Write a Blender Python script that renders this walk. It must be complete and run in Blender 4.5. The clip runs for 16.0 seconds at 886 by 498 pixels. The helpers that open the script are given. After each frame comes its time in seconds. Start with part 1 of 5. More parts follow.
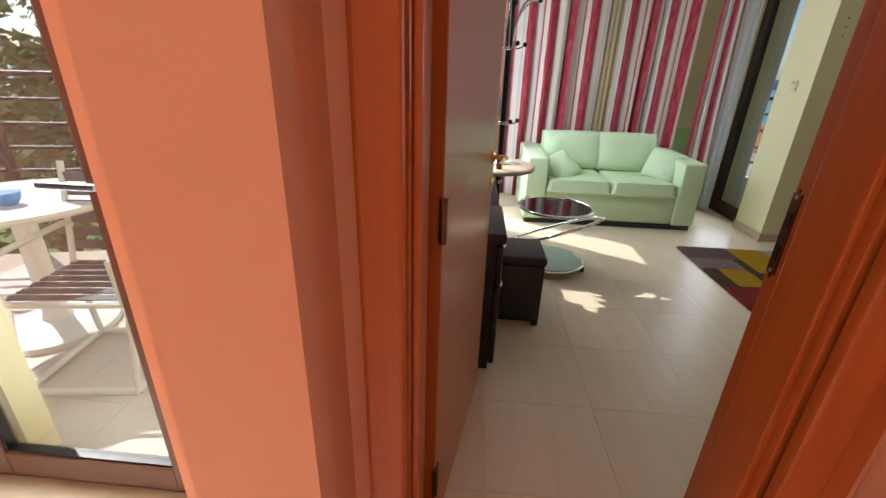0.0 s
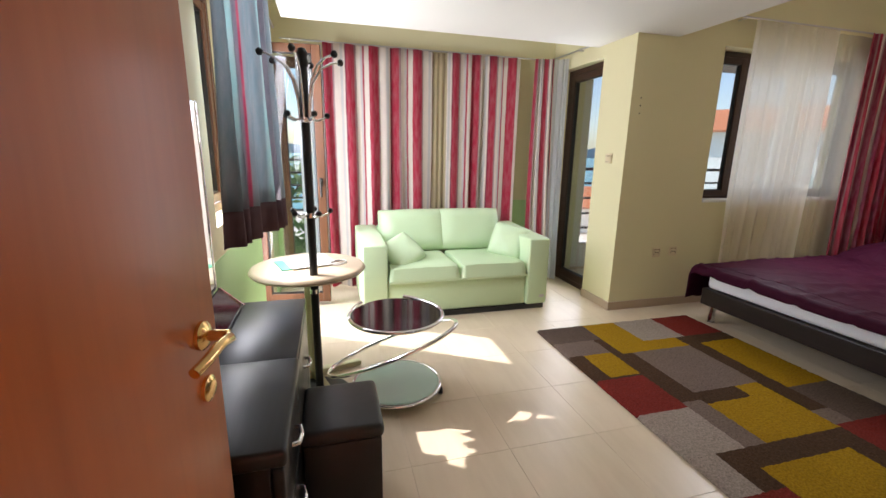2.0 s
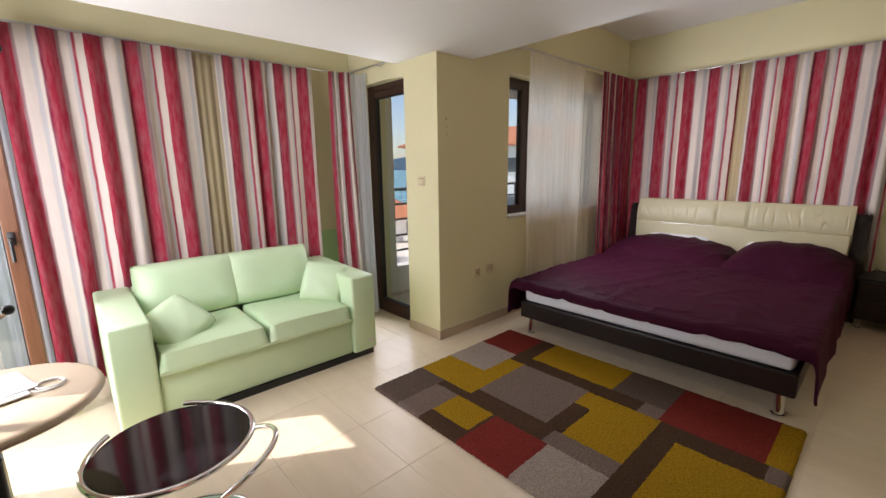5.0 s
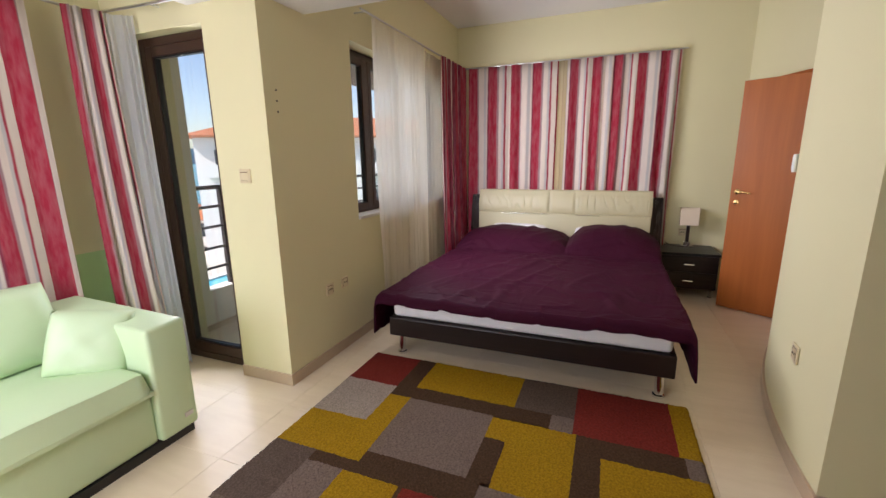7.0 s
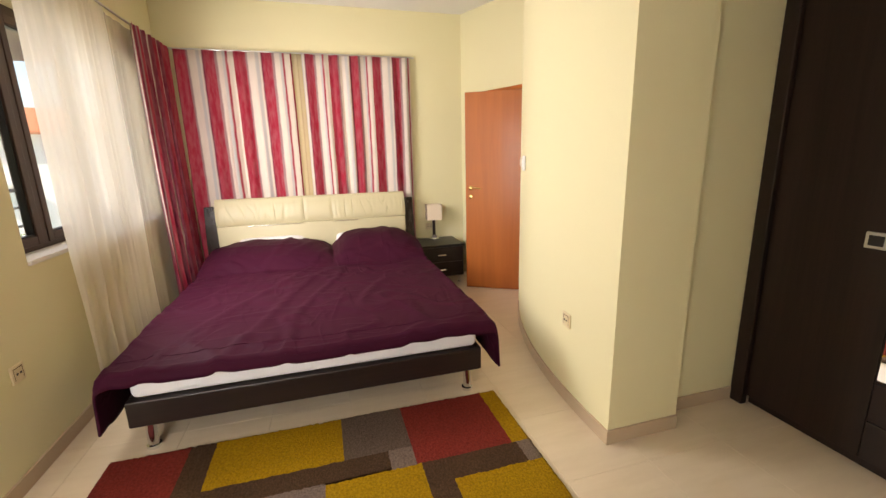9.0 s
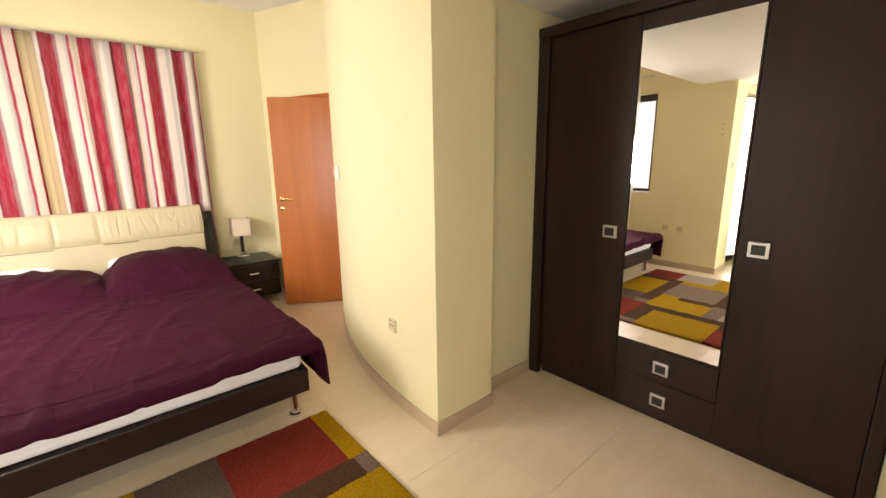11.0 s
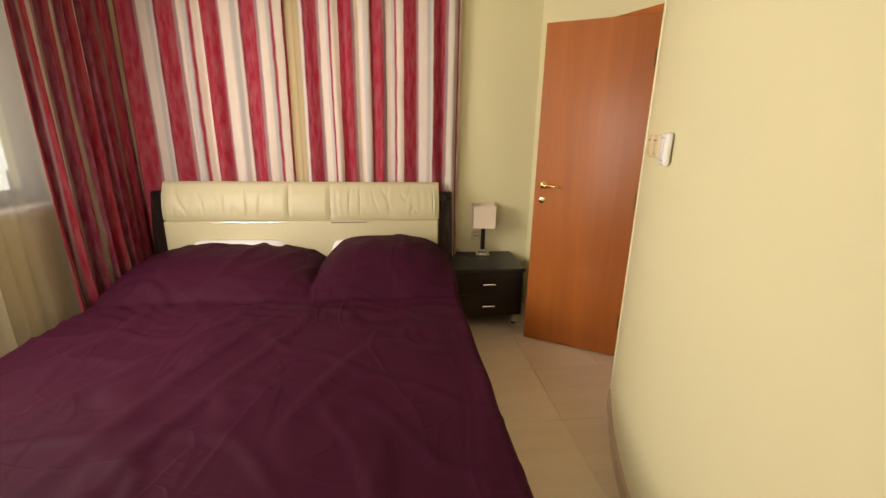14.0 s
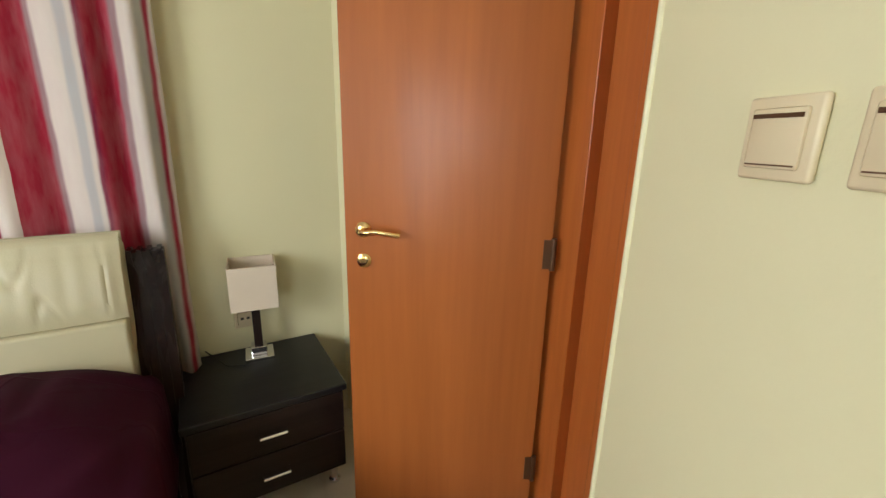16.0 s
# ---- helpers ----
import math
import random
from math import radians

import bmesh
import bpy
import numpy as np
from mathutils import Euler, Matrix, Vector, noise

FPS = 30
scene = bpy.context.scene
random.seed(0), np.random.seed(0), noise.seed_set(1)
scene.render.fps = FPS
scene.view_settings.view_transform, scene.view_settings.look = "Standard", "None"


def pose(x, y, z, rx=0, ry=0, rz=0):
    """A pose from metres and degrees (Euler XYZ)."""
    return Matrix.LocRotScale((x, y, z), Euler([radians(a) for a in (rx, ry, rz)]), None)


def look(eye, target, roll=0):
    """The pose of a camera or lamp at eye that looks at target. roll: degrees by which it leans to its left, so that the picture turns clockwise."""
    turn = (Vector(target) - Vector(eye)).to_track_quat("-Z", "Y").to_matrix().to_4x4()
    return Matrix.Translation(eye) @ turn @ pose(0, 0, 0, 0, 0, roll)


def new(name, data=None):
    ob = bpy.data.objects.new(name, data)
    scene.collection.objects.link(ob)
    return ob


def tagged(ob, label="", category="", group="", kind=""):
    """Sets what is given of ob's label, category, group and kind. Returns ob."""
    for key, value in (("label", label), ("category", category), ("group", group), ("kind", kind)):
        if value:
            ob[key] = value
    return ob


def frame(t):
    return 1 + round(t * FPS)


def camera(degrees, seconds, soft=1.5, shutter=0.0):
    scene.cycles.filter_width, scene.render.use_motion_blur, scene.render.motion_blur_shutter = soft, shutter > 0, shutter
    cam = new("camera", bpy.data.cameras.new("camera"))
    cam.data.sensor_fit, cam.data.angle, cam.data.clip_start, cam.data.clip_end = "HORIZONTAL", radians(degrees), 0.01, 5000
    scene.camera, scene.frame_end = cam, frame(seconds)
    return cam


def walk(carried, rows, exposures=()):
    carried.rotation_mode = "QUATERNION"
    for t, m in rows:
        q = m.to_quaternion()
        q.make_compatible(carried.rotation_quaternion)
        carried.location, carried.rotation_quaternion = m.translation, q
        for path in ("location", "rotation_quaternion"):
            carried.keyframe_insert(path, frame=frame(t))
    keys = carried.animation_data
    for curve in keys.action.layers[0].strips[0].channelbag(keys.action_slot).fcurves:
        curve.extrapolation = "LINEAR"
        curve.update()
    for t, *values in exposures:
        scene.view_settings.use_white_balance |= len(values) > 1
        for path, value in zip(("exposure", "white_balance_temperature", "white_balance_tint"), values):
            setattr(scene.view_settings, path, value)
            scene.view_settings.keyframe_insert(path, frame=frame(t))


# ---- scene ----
cam = camera(93.9, 16.0)
PATH = [
    (0, (0.808, 0.878, 1.313), (0.68, 2.72, 0.546), 1.9),
    (0.5, (0.886, 1.082, 1.263), (1.176, 2.932, 0.561), 1.6),
    (1, (0.889, 1.313, 1.289), (1.43, 3.138, 0.675), 1.1),
    (1.5, (0.979, 1.478, 1.291), (1.555, 3.318, 0.762), 1.1),
    (2, (1.08, 1.675, 1.35), (1.601, 3.553, 0.902), 1.0),
    (2.5, (1.126, 1.799, 1.394), (1.724, 3.659, 0.967), 1.1),
    (3, (1.142, 1.885, 1.434), (1.832, 3.727, 1.072), 0.1),
    (3.5, (1.147, 1.935, 1.442), (1.911, 3.748, 1.086), -0.8),
    (4, (1.151, 2.02, 1.454), (2.085, 3.752, 1.092), -1.1),
    (4.5, (1.193, 2.105, 1.459), (2.345, 3.693, 1.068), -0.8),
    (4.7, (1.209, 2.141, 1.445), (2.436, 3.671, 1.055), -0.7),
    (6.8, (1.529, 2.797, 1.425), (3.308, 3.615, 1.015), -1.2),
    (7, (1.566, 2.861, 1.42), (3.382, 3.584, 0.994), -0.8),
    (7.5, (1.702, 2.963, 1.414), (3.583, 3.484, 0.977), -0.6),
    (8, (1.826, 3.072, 1.44), (3.75, 3.412, 1.009), -1.0),
    (8.5, (1.891, 3.162, 1.436), (3.841, 3.151, 0.993), -1.3),
    (9, (1.905, 3.272, 1.443), (3.78, 2.736, 0.997), -1.4),
    (9.2, (1.89, 3.289, 1.451), (3.708, 2.577, 1.019), -1.5),
    (9.7, (1.898, 3.285, 1.453), (3.526, 2.203, 1.027), -1.3),
    (10.25, (1.906, 3.280, 1.455), (3.355, 1.967, 1.029), -1.0),
    (10.8, (1.915, 3.275, 1.456), (3.348, 1.946, 1.030), -0.8),
    (11.3, (1.938, 3.242, 1.444), (3.561, 2.151, 1.025), -0.6),
    (11.5, (1.987, 3.227, 1.440), (3.710, 2.301, 1.021), -0.6),
    (12, (2.185, 3.129, 1.432), (4.088, 2.657, 1.037), -0.2),
    (12.5, (2.419, 3.053, 1.416), (4.368, 2.859, 1.009), -0.1),
    (13, (2.754, 2.983, 1.423), (4.692, 2.833, 0.958), -0.2),
    (13.5, (3.086, 2.871, 1.422), (5.011, 2.691, 0.910), 0.0),
    (14, (3.425, 2.712, 1.402), (5.339, 2.497, 0.866), 1.0),
    (14.5, (3.776, 2.513, 1.395), (5.678, 2.237, 0.839), 0.7),
    (15, (4.127, 2.390, 1.420), (5.991, 1.955, 0.852), 0.4),
    (15.5, (4.470, 2.278, 1.388), (6.287, 1.631, 0.857), 0.8),
    (16, (4.861, 2.204, 1.362), (6.510, 1.196, 0.847), 1.4),
]
EXPOSURES = [
    (0, 0.02, 6000, 13), (0.5, 0.42, 7600, 19), (1.5, 0.55, 6500, 19), (2.5, 0.45, 6250, 18), (3.5, 0.3, 6200, 17), (4.7, 0.3, 6400, 21), (7, 0.65, 6350, 22), (8, 0.7, 6600, 20),
    (9.2, 1.32, 7500, 20), (11.3, 1.44, 7700, 20), (12.2, 1.2, 7300, 17), (13.5, 0.84, 7800, 17), (14.5, 0.8, 8500, 19), (15, 0.72, 7300, 15), (15.5, 0.78, 7500, 13), (16, 0.9, 6400, 9)]
walk(cam, [(t, look(eye, target, roll)) for t, eye, target, roll in PATH], EXPOSURES)

# ---- world, sun, window light ----
SUN_DIR = Vector((-0.857 * math.cos(radians(44.7)), 0.515 * math.cos(radians(44.7)), math.sin(radians(44.7))))
world = bpy.data.worlds.new("sky")
scene.world = world
world.use_nodes = True
wn = world.node_tree
sky = wn.nodes.new("ShaderNodeTexSky")
sky.sky_type = "NISHITA"
sky.sun_disc = False
sky.sun_elevation = radians(44.7)
sky.sun_rotation = radians(-59)
wn.links.new(sky.outputs[0], wn.nodes["Background"].inputs[0])
wn.nodes["Background"].inputs[1].default_value = 0.15
sun = new("sun", bpy.data.lights.new("sun", "SUN"))
sun.data.energy, sun.data.angle, sun.data.color = 5.0, radians(0.53), (1.0, 0.95, 0.86)
sun.matrix_world = look(SUN_DIR * 20, (0, 0, 0))


def window_light(name, eye, target, w, h, power, color=(0.93, 0.97, 1.0)):
    """Added area lamp that stands in for the sky light of one opening."""
    ob = new(name, bpy.data.lights.new(name, "AREA"))
    ob.data.shape, ob.data.size, ob.data.size_y = "RECTANGLE", w, h
    ob.data.energy, ob.data.color = power, color
    ob.matrix_world = look(eye, target)
    return ob


window_light("sky_window_bed", (5.20, 4.775, 1.6), (5.20, 2.0, 1.6), 1.6, 1.15, 2.7)
# extra fill lamp, hung inside the room in front of the bed window's voile
window_light("fill_bed_window", (4.85, 4.33, 1.6), (5.45, 2.0, 1.0), 1.0, 1.0, 26)
window_light("sky_balcony_door", (3.46, 5.36, 1.15), (1.5, 4.6, 1.15), 0.42, 2.0, 7)
window_light("sky_west_door", (0.55, 5.12, 1.15), (3.0, 5.0, 0.8), 0.32, 2.0, 24)
window_light("sky_west_window", (0.56, 4.15, 1.6), (3.0, 3.9, 1.0), 0.70, 1.15, 31)
window_light("sky_head_window", (6.78, 3.4, 1.6), (4.0, 3.4, 1.6), 1.6, 1.2, 11)
window_light("sky_hall_door", (-0.30, 1.75, 1.15), (-0.30, -0.5, 1.15), 0.75, 1.9, 60)


# ---- materials ----
def rgb(r, g, b):
    """A colour from 0..255 values to linear."""
    f = lambda c: c / 12.92 if c <= 0.04045 else ((c + 0.055) / 1.055) ** 2.4
    return (f(r / 255), f(g / 255), f(b / 255), 1.0)


class Mat:
    """A principled material with small helpers to wire procedural nodes."""

    def __init__(self, name, color, rough=0.6, metal=0.0, **more):
        self.m = bpy.data.materials.new(name)
        self.m.use_nodes = True
        self.t = self.m.node_tree
        self.b = self.t.nodes["Principled BSDF"]
        self.color = color
        self.b.inputs["Base Color"].default_value = color
        self.b.inputs["Roughness"].default_value = rough
        self.b.inputs["Metallic"].default_value = metal
        for k, v in more.items():
            self.b.inputs[k.replace("_", " ").capitalize() if k != "ior" else "IOR"].default_value = v
        self.co = None

    def node(self, kind, **vals):
        n = self.t.nodes.new("ShaderNode" + kind)
        for k, v in vals.items():
            n.inputs[k].default_value = v
        return n

    def link(self, a, b):
        self.t.links.new(a, b)

    def coords(self, scale=(1, 1, 1), rot=(0, 0, 0), which="Object"):
        tc = self.node("TexCoord")
        mp = self.node("Mapping")
        mp.inputs["Scale"].default_value = scale
        mp.inputs["Rotation"].default_value = rot
        self.link(tc.outputs[which], mp.inputs["Vector"])
        return mp.outputs[0]

    def noise(self, scale, co=None, detail=4.0, rough=0.55, dist=0.0):
        n = self.node("TexNoise", Scale=scale, Detail=detail, Roughness=rough, Distortion=dist)
        self.link(co or self.coords(), n.inputs["Vector"])
        return n.outputs["Fac"]

    def ramp(self, fac, stops, mode="LINEAR"):
        r = self.node("ValToRGB")
        r.color_ramp.interpolation = mode
        e = r.color_ramp.elements
        while len(e) < len(stops):
            e.new(0.5)
        for el, (p, c) in zip(e, stops):
            el.position, el.color = p, c
        self.link(fac, r.inputs[0])
        return r.outputs[0]

    def mix(self, fac, a, b, mode="MIX"):
        n = self.t.nodes.new("ShaderNodeMix")
        n.data_type, n.blend_type = "RGBA", mode
        for sock, v in ((n.inputs[0], fac), (n.inputs[6], a), (n.inputs[7], b)):
            if hasattr(v, "is_output"):
                self.link(v, sock)
            else:
                sock.default_value = v
        return n.outputs[2]

    def base(self, out):
        self.link(out, self.b.inputs["Base Color"])
        return self

    def rough(self, fac, lo, hi):
        r = self.node("MapRange")
        r.inputs["To Min"].default_value, r.inputs["To Max"].default_value = lo, hi
        self.link(fac, r.inputs["Value"])
        self.link(r.outputs[0], self.b.inputs["Roughness"])
        return self

    def bump(self, fac, strength=0.2, dist=0.005):
        n = self.node("Bump", Strength=strength, Distance=dist)
        self.link(fac, n.inputs["Height"])
        self.link(n.outputs[0], self.b.inputs["Normal"])
        return self


def tint(c, k):
    return (min(1, c[0] * k), min(1, c[1] * k), min(1, c[2] * k), 1.0)


def plain(name, color, rough=0.5, metal=0.0, var=0.12, scale=6.0, bump=0.0, bscale=60.0, **more):
    """Colour varied at two scales, with fine relief."""
    m = Mat(name, color, rough, metal, **more)
    n1, n2 = m.noise(scale, detail=3), m.noise(scale * 9, detail=3)
    c = m.mix(n1, tint(color, 1 - var), tint(color, 1 + var))
    m.base(m.mix(0.25, c, m.mix(n2, tint(color, 1 - var), tint(color, 1 + var))))
    m.rough(n2, max(0.02, rough - 0.06), min(1, rough + 0.08))
    if bump:
        m.bump(m.noise(bscale, detail=5), bump)
    return m.m


def wood(name, color, dark, rough=0.35, axis=2, coat=0.0, freq=1.0):
    """Stretched grain along one axis, in the object's own space."""
    m = Mat(name, color, rough)
    m.b.inputs["Coat Weight"].default_value = coat
    m.b.inputs["Coat Roughness"].default_value = 0.2
    m.b.inputs["Specular IOR Level"].default_value = 0.32
    s = [14 * freq, 14 * freq, 14 * freq]
    s[axis] = 0.7 * freq
    co = m.coords(tuple(s))
    n = m.noise(1.0, co, detail=7, rough=0.6, dist=0.8)
    fine = m.noise(7.0, co, detail=3)
    c = m.ramp(n, [(0.3, dark), (0.55, color), (0.8, tint(color, 1.18))])
    m.base(m.mix(0.22, c, m.ramp(fine, [(0.35, dark), (0.6, tint(color, 1.1))])))
    m.rough(n, rough - 0.06, rough + 0.1)
    m.bump(fine, 0.08, 0.002)
    return m.m


WALL = plain("wall_paint", (0.74, 0.69, 0.43, 1), 0.7, var=0.035, scale=0.9, bump=0.12, bscale=90)
HALLWALL = plain("hall_paint", (0.80, 0.43, 0.28, 1), 0.7, var=0.04, scale=0.9, bump=0.1, bscale=90)
CEIL = plain("ceiling_paint", (0.80, 0.79, 0.76, 1), 0.8, var=0.02, scale=0.7, bump=0.08, bscale=70)
BASE = plain("skirting_tile", (0.50, 0.38, 0.26, 1), 0.3, var=0.1, scale=3)
ORANGE = wood("orange_veneer", (0.42, 0.125, 0.027, 1), (0.35, 0.098, 0.020, 1), 0.36, 2, 0.3, 0.45)
FRAMEWOOD = wood("frame_veneer", (0.49, 0.135, 0.028, 1), (0.42, 0.11, 0.022, 1), 0.33, 2, 0.3)
WENGE = wood("wenge_laminate", (0.022, 0.011, 0.008, 1), (0.010, 0.005, 0.004, 1), 0.36, 2)
WENGE_Y = wood("wenge_board", (0.020, 0.011, 0.009, 1), (0.009, 0.005, 0.004, 1), 0.36, 1)
POSTLACQUER = wood("wenge_lacquer", (0.018, 0.009, 0.007, 1), (0.009, 0.005, 0.004, 1), 0.24, 2)
BLACKTOP = wood("black_ash_top", (0.014, 0.0135, 0.015, 1), (0.007, 0.007, 0.0075, 1), 0.33, 1)
BLACKLEATHER = plain("black_leatherette", (0.012, 0.012, 0.014, 1), 0.38, bump=0.2, bscale=300)
BROWNPVC = plain("brown_window_frame", (0.045, 0.020, 0.013, 1), 0.35, var=0.15, scale=5)
BROWNSASH = wood("brown_sash", (0.16, 0.07, 0.035, 1), (0.10, 0.04, 0.02, 1), 0.35, 2)
CHROME = plain("chrome", (0.82, 0.82, 0.84, 1), 0.12, 1.0, var=0.03)
STEEL = plain("brushed_steel", (0.62, 0.62, 0.62, 1), 0.3, 1.0, var=0.08)
BRASS = plain("polished_brass", (0.85, 0.58, 0.24, 1), 0.2, 1.0, var=0.05)
BRONZE = plain("dull_bronze", (0.16, 0.09, 0.05, 1), 0.4, 0.8, var=0.2)
BLACK = plain("black_plastic", (0.012, 0.012, 0.012, 1), 0.4)
IRON = plain("dark_iron", (0.03, 0.026, 0.026, 1), 0.45, 0.3, var=0.3, bump=0.1)
MINT = plain("mint_leather", (0.585, 0.745, 0.475, 1), 0.42, var=0.04, scale=3, bump=0.12, bscale=220)
CREAM = plain("cream_leather", (0.52, 0.47, 0.30, 1), 0.42, var=0.05, scale=4, bump=0.12, bscale=220)
PURPLE = Mat("purple_satin", (0.050, 0.010, 0.035, 1), 0.58)
PURPLE.b.inputs["Specular IOR Level"].default_value = 0.04
_n = PURPLE.noise(2.0, detail=3)
PURPLE.base(PURPLE.mix(_n, (0.034, 0.0054, 0.0150, 1), (0.050, 0.0082, 0.022, 1)))
_w, _k = (0, 0, 0, 1), (1, 1, 1, 1)
_h1 = PURPLE.ramp(PURPLE.noise(1.5, PURPLE.coords((0.8, 2.2, 1.0), (0, 0, 0.55)), detail=2, rough=0.45, dist=0.5), [(0.44, _w), (0.5, _k), (0.53, _w)])
_h2 = PURPLE.ramp(PURPLE.noise(2.1, PURPLE.coords((2.0, 0.8, 1.0), (0, 0, 0.35)), detail=2, rough=0.5, dist=0.4), [(0.46, _w), (0.5, _k), (0.52, _w)])
PURPLE.bump(PURPLE.mix(0.35, PURPLE.mix(0.45, _h1, _h2), PURPLE.noise(4.0, detail=3, rough=0.5)), 0.22, 0.03)
PURPLE = PURPLE.m
WHITECLOTH = plain("white_cotton", (0.78, 0.78, 0.80, 1), 0.85, var=0.04, bump=0.2, bscale=200)
IVORY = plain("ivory_plastic", (0.70, 0.59, 0.38, 1), 0.35, var=0.03)
WHITEPLASTIC = plain("white_plastic", (0.80, 0.80, 0.78, 1), 0.4, var=0.04)
BEIGETOP = plain("beige_laminate", (0.58, 0.47, 0.33, 1), 0.35, var=0.08, scale=3)
CREAMPAINT = plain("cream_lacquer", (0.74, 0.70, 0.45, 1), 0.4, var=0.05)
PAPER = plain("paper", (0.78, 0.78, 0.76, 1), 0.7, var=0.03)
STRAPGREY = plain("grey_print", (0.30, 0.31, 0.32, 1), 0.7)
GREENCARD = plain("green_card", (0.10, 0.42, 0.26, 1), 0.5, var=0.05)
SHADE = plain("lamp_shade_cloth", (0.72, 0.60, 0.46, 1), 0.8, var=0.05, bump=0.2, bscale=300)
MARBLE = plain("window_sill_stone", (0.72, 0.70, 0.66, 1), 0.6, var=0.05)


def glass_mat(name, color, rough=0.0, gloss=0.12):
    """Thin glass: mostly clear, with a real mirror layer by Fresnel."""
    m = bpy.data.materials.new(name)
    m.use_nodes = True
    t = m.node_tree
    t.nodes.remove(t.nodes["Principled BSDF"])
    tr, gl, mx, lw, pw = (t.nodes.new("ShaderNode" + k) for k in ("BsdfTransparent", "BsdfGlossy", "MixShader", "LayerWeight", "MapRange"))
    tr.inputs[0].default_value = color
    gl.inputs["Roughness"].default_value = rough
    lw.inputs["Blend"].default_value = 0.15
    pw.inputs["To Min"].default_value, pw.inputs["To Max"].default_value = 0.02, 0.6
    t.links.new(lw.outputs["Facing"], pw.inputs["Value"])
    t.links.new(pw.outputs[0], mx.inputs[0])
    t.links.new(tr.outputs[0], mx.inputs[1])
    t.links.new(gl.outputs[0], mx.inputs[2])
    t.links.new(mx.outputs[0], t.nodes["Material Output"].inputs[0])
    return m


GLASS = glass_mat("clear_glass", (0.94, 0.96, 0.95, 1))
MIRROR = Mat("mirror_silver", (0.93, 0.94, 0.93, 1), 0.01, 1.0).m
FROST = plain("frosted_green_glass", (0.50, 0.66, 0.56, 1), 0.14, var=0.03)
BLACKGLASS = plain("smoked_glass", (0.012, 0.010, 0.012, 1), 0.06, var=0.05)


def stripes_mat(name, stops, period, trans=0.25, wobble=0.016):
    """Woven vertical stripes that follow the cloth's own width."""
    m = Mat(name, (0.5, 0.5, 0.5, 1), 0.85)
    uv = m.node("UVMap")
    sep = m.node("SeparateXYZ")
    m.link(uv.outputs[0], sep.inputs[0])
    n = m.noise(14.0, m.coords((1.6, 0.5, 1), which="UV"), detail=3, rough=0.5)
    a = m.node("Math")
    a.operation = "MULTIPLY_ADD"
    m.link(n, a.inputs[0])
    a.inputs[1].default_value = wobble
    m.link(sep.outputs[0], a.inputs[2])
    d = m.node("Math")
    d.operation = "DIVIDE"
    m.link(a.outputs[0], d.inputs[0])
    d.inputs[1].default_value = period
    f = m.node("Math")
    f.operation = "FRACT"
    m.link(d.outputs[0], f.inputs[0])
    c = m.ramp(f.outputs[0], stops, "LINEAR")
    blot = m.noise(5.0, m.coords((6, 1.4, 1), which="UV"), detail=5)
    c = m.mix(m.ramp(blot, [(0.38, (0, 0, 0, 1)), (0.72, (0.22, 0.22, 0.22, 1))]), c, (0.62, 0.46, 0.45, 1))
    m.base(c)
    m.bump(m.noise(240.0, m.coords(which="UV"), detail=2), 0.15, 0.002)
    tl = m.node("BsdfTranslucent")
    m.link(c, tl.inputs[0])
    mx = m.node("MixShader")
    mx.inputs[0].default_value = trans
    m.link(m.b.outputs[0], mx.inputs[1])
    m.link(tl.outputs[0], mx.inputs[2])
    m.link(mx.outputs[0], m.t.nodes["Material Output"].inputs[0])
    return m.m


CRIM, CRIM2, PALE = (0.42, 0.017, 0.050, 1), (0.24, 0.012, 0.05, 1), (0.77, 0.69, 0.61, 1)
GREYB, MAUVE = (0.58, 0.56, 0.55, 1), (0.36, 0.22, 0.23, 1)


def bands(seq):
    """Colour stops with narrow soft edges from (width, colour) pairs."""
    total, p, out = sum(w for w, c in seq), 0.0, []
    for w, c in seq:
        out += [(p + 0.010, c), (p + w / total - 0.010, c)]
        p += w / total
    return out


STRIPES = stripes_mat("striped_curtain_cloth", bands([(5.2, CRIM), (0.9, MAUVE), (3.4, PALE), (1.5, GREYB), (1.0, PALE), (0.8, CRIM2), (4.2, CRIM), (1.2, MAUVE), (2.4, PALE), (1.2, GREYB), (0.9, CRIM), (2.6, PALE)]), 0.62)
REDSTRIPES = stripes_mat("crimson_curtain_cloth", bands([(6, CRIM), (0.8, PALE), (3, CRIM2), (0.8, MAUVE), (5, CRIM), (1.6, PALE), (1, MAUVE), (3, CRIM2)]), 0.55)
LINING = stripes_mat("grey_lining", bands([(5, (0.24, 0.29, 0.31, 1)), (1.5, (0.34, 0.45, 0.45, 1)), (4, (0.24, 0.24, 0.27, 1)), (0.6, (0.40, 0.08, 0.14, 1)), (3, (0.26, 0.31, 0.33, 1)), (2, (0.32, 0.39, 0.40, 1))]), 0.45, 0.45, 0.006)
HEM = plain("plum_hem", (0.10, 0.055, 0.065, 1), 0.85, var=0.1)


